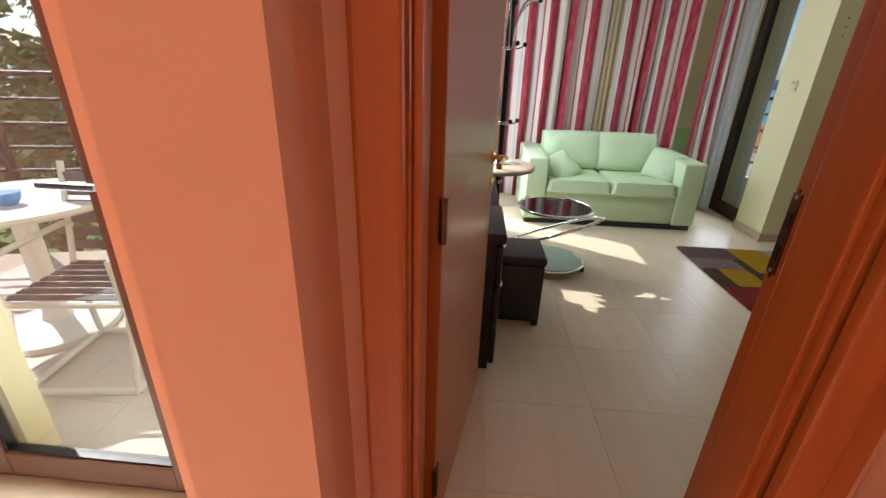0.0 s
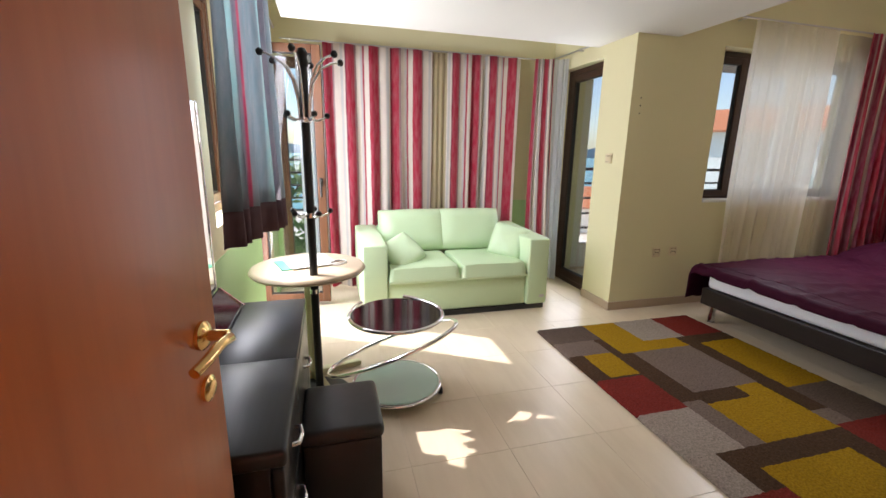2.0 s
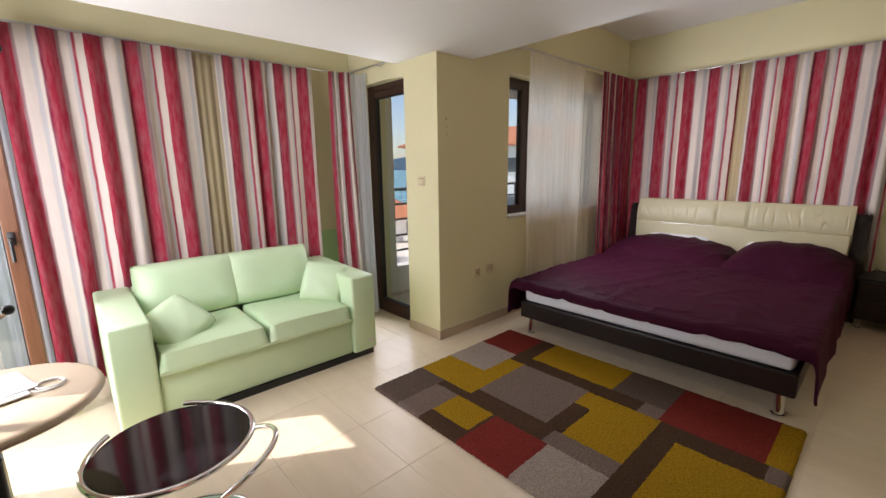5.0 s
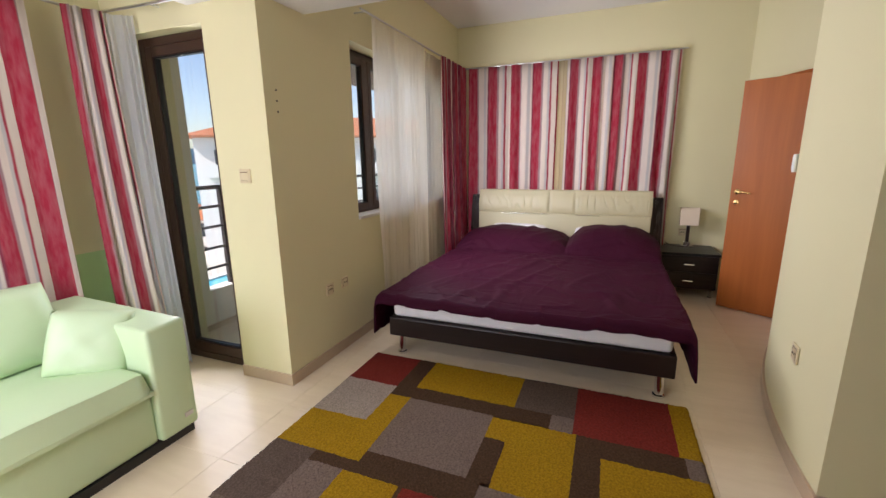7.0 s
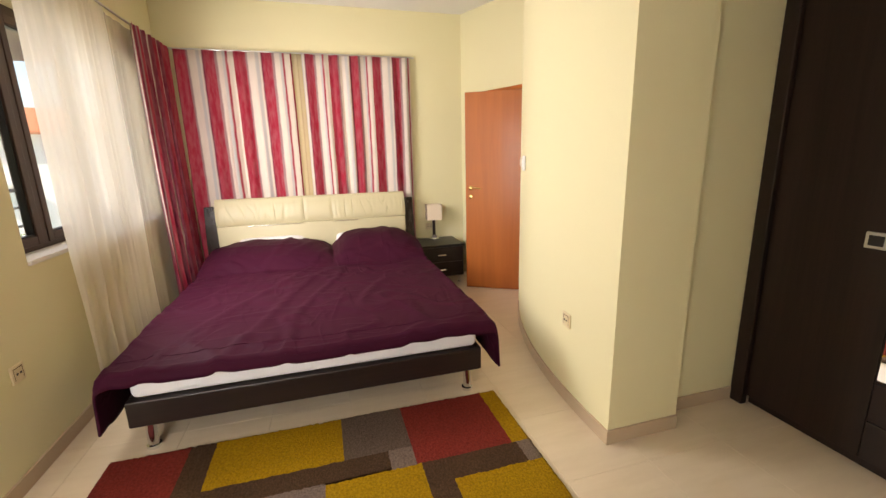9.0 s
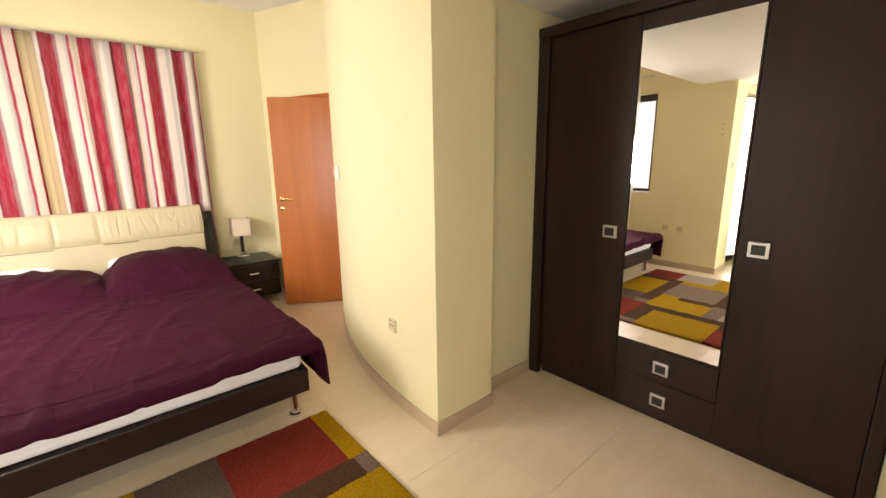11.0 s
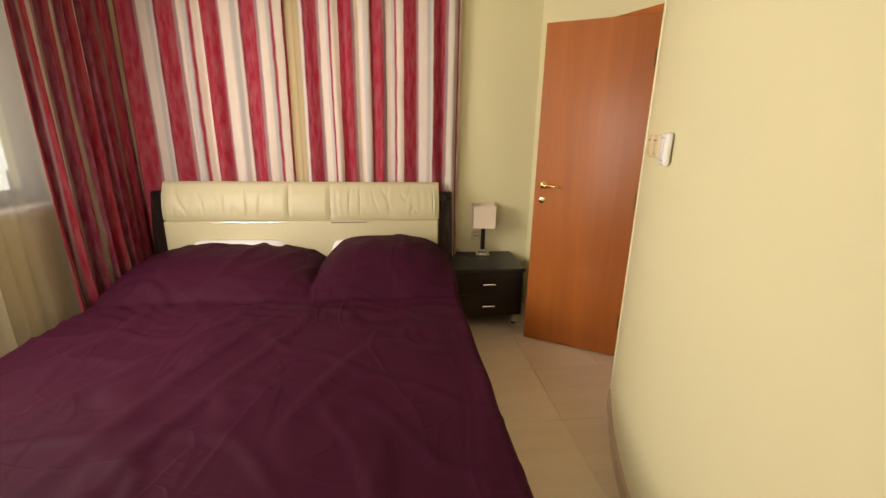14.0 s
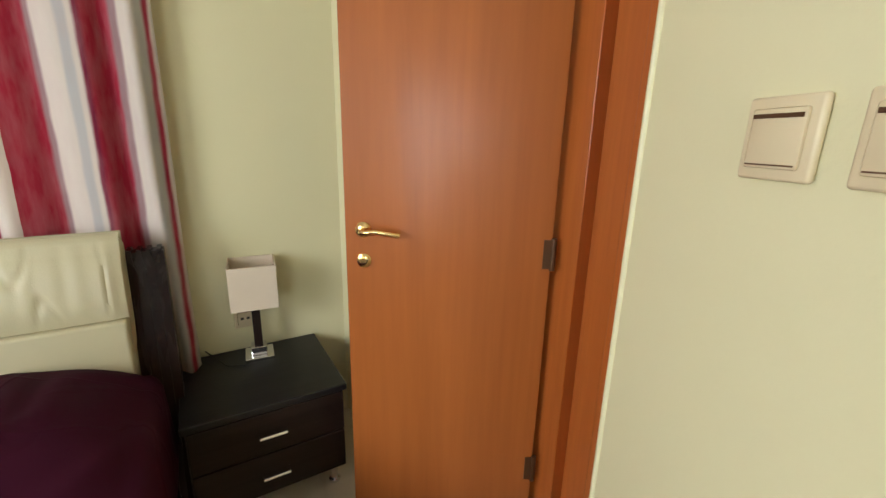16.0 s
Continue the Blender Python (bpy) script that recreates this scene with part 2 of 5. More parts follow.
def sheer_mat(name, color, clear):
    m = Mat(name, color, 1.0)
    m.b.inputs["Specular IOR Level"].default_value = 0.0
    tl, tr = m.node("BsdfTranslucent"), m.node("BsdfTransparent")
    tl.inputs[0].default_value = color
    a, b = m.node("MixShader"), m.node("MixShader")
    a.inputs[0].default_value = 0.65
    m.link(m.b.outputs[0], a.inputs[1])
    m.link(tl.outputs[0], a.inputs[2])
    weave = m.noise(300.0, m.coords(which="UV"), detail=1)
    m.link(m.ramp(weave, [(0.3, (clear - 0.12,) * 3 + (1,)), (0.7, (clear + 0.12,) * 3 + (1,))]), b.inputs[0])
    m.link(a.outputs[0], b.inputs[1])
    m.link(tr.outputs[0], b.inputs[2])
    m.link(b.outputs[0], m.t.nodes["Material Output"].inputs[0])
    return m.m


SHEER = sheer_mat("cream_voile", (0.88, 0.83, 0.72, 1), 0.13)
THINSHEER = sheer_mat("thin_voile", (0.88, 0.83, 0.72, 1), 0.6)
WHITESHEER = sheer_mat("white_voile", (0.80, 0.82, 0.86, 1), 0.15)


def floor_mat():
    m = Mat("beige_floor_tile", (0.6, 0.5, 0.36, 1), 0.22)
    co = m.coords((1, 1, 1), (0, 0, radians(38)))
    info = m.node("ObjectInfo")
    vein = m.noise(1.3, m.coords((9, 1.6, 1), (0, 0, radians(38))), detail=6, rough=0.6, dist=0.6)
    blot = m.noise(2.2, co, detail=4)
    c = m.ramp(vein, [(0.3, (0.68, 0.56, 0.40, 1)), (0.5, (0.74, 0.62, 0.455, 1)), (0.75, (0.80, 0.68, 0.52, 1))])
    c = m.mix(0.35, c, m.ramp(blot, [(0.3, (0.67, 0.55, 0.395, 1)), (0.7, (0.79, 0.67, 0.51, 1))]))
    c = m.mix(m.ramp(info.outputs["Random"], [(0, (0, 0, 0, 1)), (1, (0.08, 0.08, 0.08, 1))]), c, (0.60, 0.49, 0.35, 1))
    m.base(c)
    m.rough(blot, 0.24, 0.34)
    return m.m


TILE = floor_mat()
GROUT = plain("tile_grout", (0.60, 0.49, 0.36, 1), 0.9)
GREENPAINT = plain("green_dado_paint", (0.46, 0.68, 0.33, 1), 0.65, var=0.04, scale=0.9, bump=0.1, bscale=90)
REDBROWN = plain("red_brown_frame", (0.11, 0.035, 0.020, 1), 0.35, var=0.15, scale=5)


# ---- mesh helpers ----
def link_mesh(name, bm, mat, parent=None, label="", smooth=None):
    me = bpy.data.meshes.new(name)
    bmesh.ops.recalc_face_normals(bm, faces=bm.faces)
    bm.to_mesh(me)
    bm.free()
    for one in (mat if isinstance(mat, (list, tuple)) else [mat]):
        me.materials.append(one)
    if smooth is not None:
        for p in me.polygons:
            p.use_smooth = True
        if smooth < 180:
            me.set_sharp_from_angle(angle=radians(smooth))
    ob = new(name, me)
    if parent:
        ob.parent = parent
    if label:
        ob["label"] = label
    return ob


def part(name, bm, mat, parent, label="", smooth=None):
    return link_mesh(name, bm, mat, parent, label, smooth)


def thing(name, label, category, at=(0, 0, 0), rz=0.0, group=""):
    ob = new(name)
    ob.matrix_world = pose(at[0], at[1], at[2], 0, 0, rz)
    ob.empty_display_size = 0.1
    return tagged(ob, label, category, group)


def box(bm, x0, x1, y0, y1, z0, z1, bevel=0.0, seg=2):
    r = bmesh.ops.create_cube(bm, size=1)
    vs = r["verts"]
    for v in vs:
        v.co = Vector(((x0 + x1) / 2 + v.co.x * (x1 - x0), (y0 + y1) / 2 + v.co.y * (y1 - y0), (z0 + z1) / 2 + v.co.z * (z1 - z0)))
    if bevel:
        es = list({e for v in vs for e in v.link_edges})
        bmesh.ops.bevel(bm, geom=es, offset=bevel, segments=seg, affect="EDGES", profile=0.5)
    return bm


def boxm(x0, x1, y0, y1, z0, z1, bevel=0.0, seg=2):
    return box(bmesh.new(), x0, x1, y0, y1, z0, z1, bevel, seg)


def tube(bm, pts, r, n=10, close=False, r1=None):
    """A round bar along points."""
    pts = [Vector(p) for p in pts]
    k = len(pts)
    rings = []
    for i, p in enumerate(pts):
        a = pts[(i - 1) % k] if (close or i > 0) else p
        b = pts[(i + 1) % k] if (close or i < k - 1) else p
        d = (b - a).normalized()
        q = d.to_track_quat("Z", "Y").to_matrix() if not rings else None
        if q is None:
            up = prev - d * prev.dot(d)
            u = up.normalized()
        else:
            u = q @ Vector((1, 0, 0))
        w = d.cross(u)
        prev = u
        rr = r if r1 is None else r + (r1 - r) * i / (k - 1)
        rings.append([bm.verts.new(p + (u * math.cos(2 * math.pi * j / n) + w * math.sin(2 * math.pi * j / n)) * rr) for j in range(n)])
    for i in range(k if close else k - 1):
        A, B = rings[i], rings[(i + 1) % k]
        for j in range(n):
            bm.faces.new((A[j], A[(j + 1) % n], B[(j + 1) % n], B[j]))
    if not close:
        bm.faces.new(rings[0][::-1])
        bm.faces.new(rings[-1])
    return bm


def ball(bm, c, r, n=10, sz=1.0):
    bmesh.ops.create_uvsphere(bm, u_segments=n, v_segments=max(6, n // 2), radius=r, matrix=Matrix.Translation(c) @ Matrix.Diagonal((1, 1, sz, 1)))
    return bm


def lathe(bm, prof, c=(0, 0, 0), n=24):
    """A turned body from (radius, height) pairs, capped at both ends."""
    rings = []
    for r, z in prof:
        rings.append([bm.verts.new((c[0] + r * math.cos(2 * math.pi * j / n), c[1] + r * math.sin(2 * math.pi * j / n), c[2] + z)) for j in range(n)])
    for A, B in zip(rings, rings[1:]):
        for j in range(n):
            bm.faces.new((A[j], A[(j + 1) % n], B[(j + 1) % n], B[j]))
    bm.faces.new(rings[0][::-1])
    bm.faces.new(rings[-1])
    return bm


def prism(bm, pts, z0, z1):
    lo = [bm.verts.new((x, y, z0)) for x, y in pts]
    hi = [bm.verts.new((x, y, z1)) for x, y in pts]
    bm.faces.new(lo[::-1])
    bm.faces.new(hi)
    for i in range(len(pts)):
        j = (i + 1) % len(pts)
        bm.faces.new((lo[i], lo[j], hi[j], hi[i]))
    return bm


def grid(bm, nu, nv, fn, uvfn=None):
    """A sheet of quads from fn(u, v), u and v from 0 to 1."""
    V = [[bm.verts.new(fn(i / nu, j / nv)) for j in range(nv + 1)] for i in range(nu + 1)]
    lay = bm.loops.layers.uv.verify()
    for i in range(nu):
        for j in range(nv):
            f = bm.faces.new((V[i][j], V[i + 1][j], V[i + 1][j + 1], V[i][j + 1]))
            if uvfn:
                for lp, (a, b) in zip(f.loops, ((i, j), (i + 1, j), (i + 1, j + 1), (i, j + 1))):
                    lp[lay].uv = uvfn(a / nu, b / nv)
    return bm


def cushion(bm, w, d, h, m=Matrix(), pinch=0.5, n=14, seed=0):
    """A stuffed pad, w by d, h thick, with drawn-in corners."""
    for side in (1, -1):
        def fn(u, v):
            x, y = 2 * u - 1, 2 * v - 1
            e = (max(0.0, (1 - x ** 4)) * max(0.0, (1 - y ** 4))) ** 0.45
            wob = noise.noise(Vector((x * 2.2 + seed, y * 2.2, side))) * 0.10 * e
            k = 1 - 0.07 * pinch * (x * x * y * y)
            return m @ Vector((x * k * w / 2, y * k * d / 2, side * h / 2 * (e + wob)))
        grid(bm, n, n, fn)
    bmesh.ops.remove_doubles(bm, verts=bm.verts, dist=0.0008)
    return bm


def wall(name, boxes, mat=None, label="pale yellow-green painted plaster wall", parent=None):
    bm = bmesh.new()
    for b in boxes:
        box(bm, *b)
    ob = link_mesh(name, bm, mat or WALL)
    return tagged(ob, label, "wall", kind="structure")


def structure(ob, label, category):
    return tagged(ob, label, category, kind="structure")


# ---- structure ----
H_HIGH, H_LOW = 2.95, 2.30
# living room and bed room shell
wall("wall_west", [(0.30, 0.58, 1.85, 3.75, 0, H_HIGH), (0.30, 0.58, 3.75, 4.56, 0, 1.0), (0.30, 0.58, 3.75, 4.56, 2.2, H_HIGH),
                   (0.30, 0.58, 4.56, 4.94, 0, H_HIGH), (0.30, 0.58, 4.94, 5.58, 2.2, H_HIGH), (0.30, 0.58, 5.58, 6.2, 0, H_HIGH)])
wall("wall_north_sofa", [(0.581, 0.63, 5.95, 6.2, 0, H_HIGH), (0.63, 1.12, 5.95, 6.2, 2.2, H_HIGH), (1.12, 3.75, 5.95, 6.2, 0, H_HIGH)])
wall("wall_balcony_side", [(3.465, 3.75, 4.98, 5.085, 0, H_HIGH), (3.465, 3.75, 5.085, 5.766, 2.2, H_HIGH), (3.465, 3.75, 5.766, 5.949, 0, H_HIGH)])
WX0, WX1 = 4.34, 6.15
wall("wall_north_bed", [(3.465, WX0, 4.676, 4.98, 0, H_HIGH), (WX0, WX1, 4.676, 4.98, 0, 0.96), (WX0, WX1, 4.676, 4.98, 2.27, H_HIGH), (WX1, 6.95, 4.676, 4.98, 0, H_HIGH)])
wall("wall_east", [(6.70, 6.95, 0.9, 2.5, 0, H_HIGH), (6.70, 6.95, 2.5, 4.3, 0, 0.95), (6.70, 6.95, 2.5, 4.3, 2.27, H_HIGH), (6.70, 6.95, 4.3, 4.675, 0, H_HIGH)])


def curve_y(x):
    s = x - 3.43
    return 2.0 - 0.0927 * s * s - 0.0178 * s ** 3


bm = bmesh.new()
arc = [(3.43 + 1.855 * i / 24, curve_y(3.43 + 1.855 * i / 24)) for i in range(25)]
prism(bm, arc + [(5.40, 1.24), (5.40, 0.35), (3.55, 0.35), (3.55, 1.58), (3.43, 1.58)], 0, H_HIGH)
structure(link_mesh("wall_curved", bm, WALL, smooth=25), "curved pale yellow-green painted plaster wall", "wall")
# oblique wall that holds the second door
HINGE2 = Vector((5.74, 1.28, 0))
WDIR = (Vector((6.70, 1.67, 0)) - HINGE2).normalized()
WNORM = Vector((WDIR.y, -WDIR.x, 0))


def oblique(bm, s0, s1, n0, n1, z0, z1, bevel=0.0):
    r = box(bmesh.new(), s0, s1, n0, n1, z0, z1, bevel)
    m = Matrix.Translation(HINGE2) @ Matrix(((WDIR.x, WNORM.x, 0, 0), (WDIR.y, WNORM.y, 0, 0), (0, 0, 1, 0), (0, 0, 0, 1)))
    bmesh.ops.transform(r, matrix=m, verts=r.verts)
    me = bpy.data.meshes.new("tmp")
    r.to_mesh(me)
    bm.from_mesh(me)
    bpy.data.meshes.remove(me)
    r.free()
    return bm


bm = bmesh.new()
oblique(bm, -0.34, 0.70, 0.03, 0.15, 2.10, H_HIGH)
oblique(bm, 0.70, 1.06, 0.03, 0.15, 0, H_HIGH)
structure(link_mesh("wall_door_side", bm, WALL), "pale yellow-green painted plaster wall", "wall")
wall("wall_south", [(-0.9, -0.78, 1.55, 1.849, 0, H_HIGH), (-0.78, 0.15, 1.55, 1.719, 2.15, H_HIGH), (-0.78, 0.03, 1.72, 1.849, 2.15, H_HIGH), (0.15, 0.66, 1.55, 1.72, 0, H_HIGH),
                    (0.66, 1.485, 1.55, 1.72, 2.10, H_HIGH), (1.485, 1.85, 1.55, 1.72, 0, H_HIGH), (0.03, 0.58, 1.72, 1.849, 0, H_HIGH)])
wall("wall_niche", [(1.72, 1.85, 0.35, 1.549, 0, H_HIGH), (1.851, 3.549, 0.35, 0.44, 0, H_HIGH)])
# corridor beyond the second door, closed
wall("wall_corridor", [(5.401, 6.95, -0.2, -0.1, 0, H_HIGH), (6.70, 6.95, -0.1, 0.899, 0, H_HIGH), (5.30, 5.40, -0.2, 0.349, 0, H_HIGH)])
# hall
wall("wall_hall", [(-1.6, -1.5, -1.1, 1.549, 0, H_HIGH), (-1.5, 1.72, -1.2, -1.1, 0, H_HIGH), (1.62, 1.719, -1.1, 1.549, 0, H_HIGH), (-1.5, -0.9, 1.55, 1.849, 0, H_HIGH),
                   (0.347, 0.578, 1.356, 1.549, 0, H_HIGH), (0.5781, 0.66, 1.535, 1.549, 0, H_HIGH), (1.485, 1.619, 1.535, 1.549, 0, H_HIGH), (-0.9, -0.79, 1.535, 1.549, 0, H_HIGH), (0.15, 0.3469, 1.535, 1.549, 0, H_HIGH)],
     HALLWALL, "warm orange painted hall wall")
structure(link_mesh("ceiling", box(boxm(0.30, 6.95, 1.85, 6.2, H_HIGH, H_HIGH + 0.2), -1.6, 6.95, -1.2, 1.85, H_HIGH, H_HIGH + 0.2), CEIL), "white painted ceiling", "ceiling")
structure(link_mesh("ceiling_lowered", boxm(0.80, 3.86, 0.445, 5.18, H_LOW, H_HIGH - 0.002), CEIL), "white lowered plaster ceiling", "ceiling")
sub = structure(link_mesh("floor", box(boxm(0.30, 6.95, 1.85, 6.2, -0.25, -0.004), -1.6, 6.95, -1.2, 1.85, -0.25, -0.004), GROUT), "beige stone-look floor tiles with thin joints", "floor")

# green painted lower part of the walls round the sofa
bm = bmesh.new()
box(bm, 1.12, 3.465, 5.946, 5.95, 0, 0.86)
box(bm, 0.5845, 0.63, 5.946, 5.95, 0, 0.86)
box(bm, 0.58, 0.584, 1.86, 4.94, 0, 0.86)
box(bm, 0.58, 0.584, 5.58, 5.945, 0, 0.86)
structure(link_mesh("trim_dado", bm, GREENPAINT), "light green painted lower wall band", "wall paint")

# skirting
bm = bmesh.new()
SK = 0.075
box(bm, 3.465, 4.3, 4.664, 4.676, 0, SK); box(bm, 4.3, 6.69, 4.664, 4.676, 0, SK)
box(bm, 3.453, 3.465, 4.664, 5.085, 0, SK)
box(bm, 1.12, 3.46, 5.938, 5.95, 0, SK)
box(bm, 6.688, 6.70, 1.70, 4.663, 0, SK)
box(bm, 3.418, 3.43, 1.58, 2.012, 0, SK)
box(bm, 3.538, 3.55, 1.06, 1.57, 0, SK)
box(bm, 0.58, 0.592, 1.9, 4.94, 0, SK)
structure(link_mesh("baseboard", bm, BASE), "beige tile skirting along the walls", "baseboard")
bm = bmesh.new()
out = [(x, y + 0.012) for x, y in arc]
prism(bm, out + arc[::-1], 0, SK)
structure(link_mesh("baseboard_curved", bm, BASE), "beige tile skirting on the curved wall", "baseboard")


# ---- doors and windows ----
def lever(parent, p, along, out, mat, key=True, length=0.11):
    """A lever handle on a round rose, with a key rose under it."""
    p, along, out = Vector(p), Vector(along).normalized(), Vector(out).normalized()
    q = out.to_track_quat("Z", "Y").to_matrix().to_4x4()
    bm = bmesh.new()
    lathe(bm, [(0.024, 0), (0.024, 0.006), (0.018, 0.011), (0.009, 0.013), (0.009, 0.045)], n=20)
    bmesh.ops.transform(bm, matrix=Matrix.Translation(p) @ q, verts=bm.verts)
    a = p + out * 0.045
    pts = [a - out * 0.004, a + along * 0.012 + out * 0.006, a + along * 0.04 + Vector((0, 0, 0.004)) + out * 0.004, a + along * 0.08 - Vector((0, 0, 0.002)) + out * 0.002, a + along * length - Vector((0, 0, 0.008)) - out * 0.004]
    tube(bm, pts, 0.0085, 10)
    h = part("handle", bm, mat, parent, smooth=40)
    if key:
        bm = bmesh.new()
        lathe(bm, [(0.022, 0), (0.022, 0.006), (0.014, 0.010), (0.006, 0.010)], n=18)
        bmesh.ops.transform(bm, matrix=Matrix.Translation(p - Vector((0, 0, 0.095))) @ q, verts=bm.verts)
        part("key_rose", bm, mat, parent, smooth=40)
    return h


def hinges(parent, p, zs, mat, ang=0.0):
    for z in zs:
        bm = bmesh.new()
        tube(bm, [(p[0], p[1], z - 0.05), (p[0], p[1], z + 0.05)], 0.009, 10)
        box(bm, p[0] - 0.004, p[0] + 0.03, p[1] - 0.003, p[1] + 0.003, z - 0.045, z + 0.045)
        part("hinge", bm, mat, parent, smooth=40)


def door_leaf(name, hinge, rz, width, height, mat, label, handle_mat, side, hz=1.055):
    """A flush leaf from its hinge along +x of its own space."""
    ob = thing(name, label, "door", hinge, rz)
    ob["kind"] = "structure"
    part("leaf", boxm(0.0, width, -0.02, 0.02, 0.008, height, 0.003), mat, ob)
    lever(ob, (width - 0.055, side * 0.02, hz), (-1, 0, 0), (0, side, 0), handle_mat)
    lever(ob, (width - 0.055, -side * 0.02, hz), (-1, 0, 0), (0, -side, 0), handle_mat)
    bm = bmesh.new()
    box(bm, width - 0.001, width + 0.0015, -0.011, 0.011, 0.93, 1.15)
    part("lock_plate", bm, BRONZE, ob)
    hinges(ob, (-0.004, side * 0.022), (0.25, 1.03, 1.82), BRONZE)
    return ob


# entrance door, open into the living room
d1 = math.degrees(math.atan2(2.391 - 1.70, 0.860 - 0.735))
door_leaf("door_1", (0.728, 1.715, 0), d1, 0.735, 2.03, ORANGE, "open orange-brown veneered flush door with brass lever", BRASS, -1)
# its frame: lining, stops and casings on both faces
fr = thing("door_frame", "orange-brown veneered door frame with rounded casings", "door frame", (0, 0, 0))
fr["kind"] = "structure"
for x0, x1 in ((0.661, 0.705), (1.440, 1.484)):
    part("jamb", boxm(x0, x1, 1.541, 1.729, 0, 2.06, 0.003), FRAMEWOOD, fr)
part("head", boxm(0.661, 1.484, 1.541, 1.729, 2.06, 2.099, 0.003), FRAMEWOOD, fr)
for x0, x1 in ((0.705, 0.722), (1.423, 1.440)):
    part("stop", boxm(x0, x1, 1.56, 1.672, 0, 2.06, 0.004), FRAMEWOOD, fr)
for y0, y1 in ((1.513, 1.534), (1.721, 1.741)):
    for x0, x1 in ((0.62, 0.700), (1.445, 1.525)):
        part("casing", boxm(x0, x1, y0 - (0.012 if y0 < 1.6 else 0), y1, 0, 2.15, 0.010, 3), FRAMEWOOD, fr)
    if y0 < 1.6:
        for x0, x1 in ((1.526, 1.592),):
            part("outer_casing", boxm(x0, x1, 1.518, 1.534, 0, 2.15, 0.005, 2), FRAMEWOOD, fr)
    part("casing", boxm(0.691, 1.454, y0, y1, 2.07, 2.15, 0.008, 3), FRAMEWOOD, fr)
bm = boxm(1.4365, 1.4395, 1.703, 1.726, 0.945, 1.135)
bmesh.ops.bevel(bm, geom=[e for e in bm.edges if abs(e.verts[0].co.x - e.verts[1].co.x) > 0.002], offset=0.010, segments=4, affect="EDGES")
sp = part("strike_plate", bm, BRONZE, fr, "dull bronze strike plate", smooth=40)
part("latch_slot", boxm(1.4343, 1.4363, 1.7085, 1.7205, 1.055, 1.088), BLACK, sp)
part("bolt_slot", boxm(1.4343, 1.4363, 1.709, 1.720, 0.985, 1.02), BLACK, sp)
for z in (0.962, 1.118):
    part("screw", lathe(bmesh.new(), [(0.0045, 0), (0.004, 0.0012), (0.001, 0.0015)], (0, 0, 0), 12), STEEL, sp).matrix_basis = pose(1.4364, 1.7145, z, 0, -90, 0)

# second door, ajar into the bed room, hinged beside the curved wall
v2 = Vector((6.06, 1.815, 0)) - HINGE2
d2 = math.degrees(math.atan2(v2.y, v2.x))
door_leaf("door_2", tuple(HINGE2), d2, v2.length + 0.0, 2.04, ORANGE, "half-open orange-brown veneered flush door with brass lever", BRASS, 1, 1.095)
fr2 = thing("door_frame", "orange-brown stepped door frame by the curved wall", "door frame", (0, 0, 0))
fr2["kind"] = "structure"
part("jamb", boxm(5.655, 5.765, 1.13, 1.254, 0, 2.10, 0.003), FRAMEWOOD, fr2)
part("jamb", boxm(5.53, 5.654, 1.10, 1.205, 0, 2.10, 0.002), FRAMEWOOD, fr2)
part("casing", boxm(5.402, 5.53, 1.11, 1.255, 0, 2.10, 0.006), FRAMEWOOD, fr2)
bm = bmesh.new()
oblique(bm, 0.66, 0.698, 0.02, 0.16, 0, 2.10)
part("jamb", bm, FRAMEWOOD, fr2)
bm = bmesh.new()
oblique(bm, 0.0, 0.659, 0.02, 0.16, 2.06, 2.099)
part("head", bm, FRAMEWOOD, fr2)
# edge bead of the curved wall
structure(link_mesh("trim", tube(bmesh.new(), [(5.289, 1.566, 0), (5.289, 1.566, H_HIGH)], 0.006, 8), CREAMPAINT, smooth=60), "thin cream bead on the wall's edge", "trim")


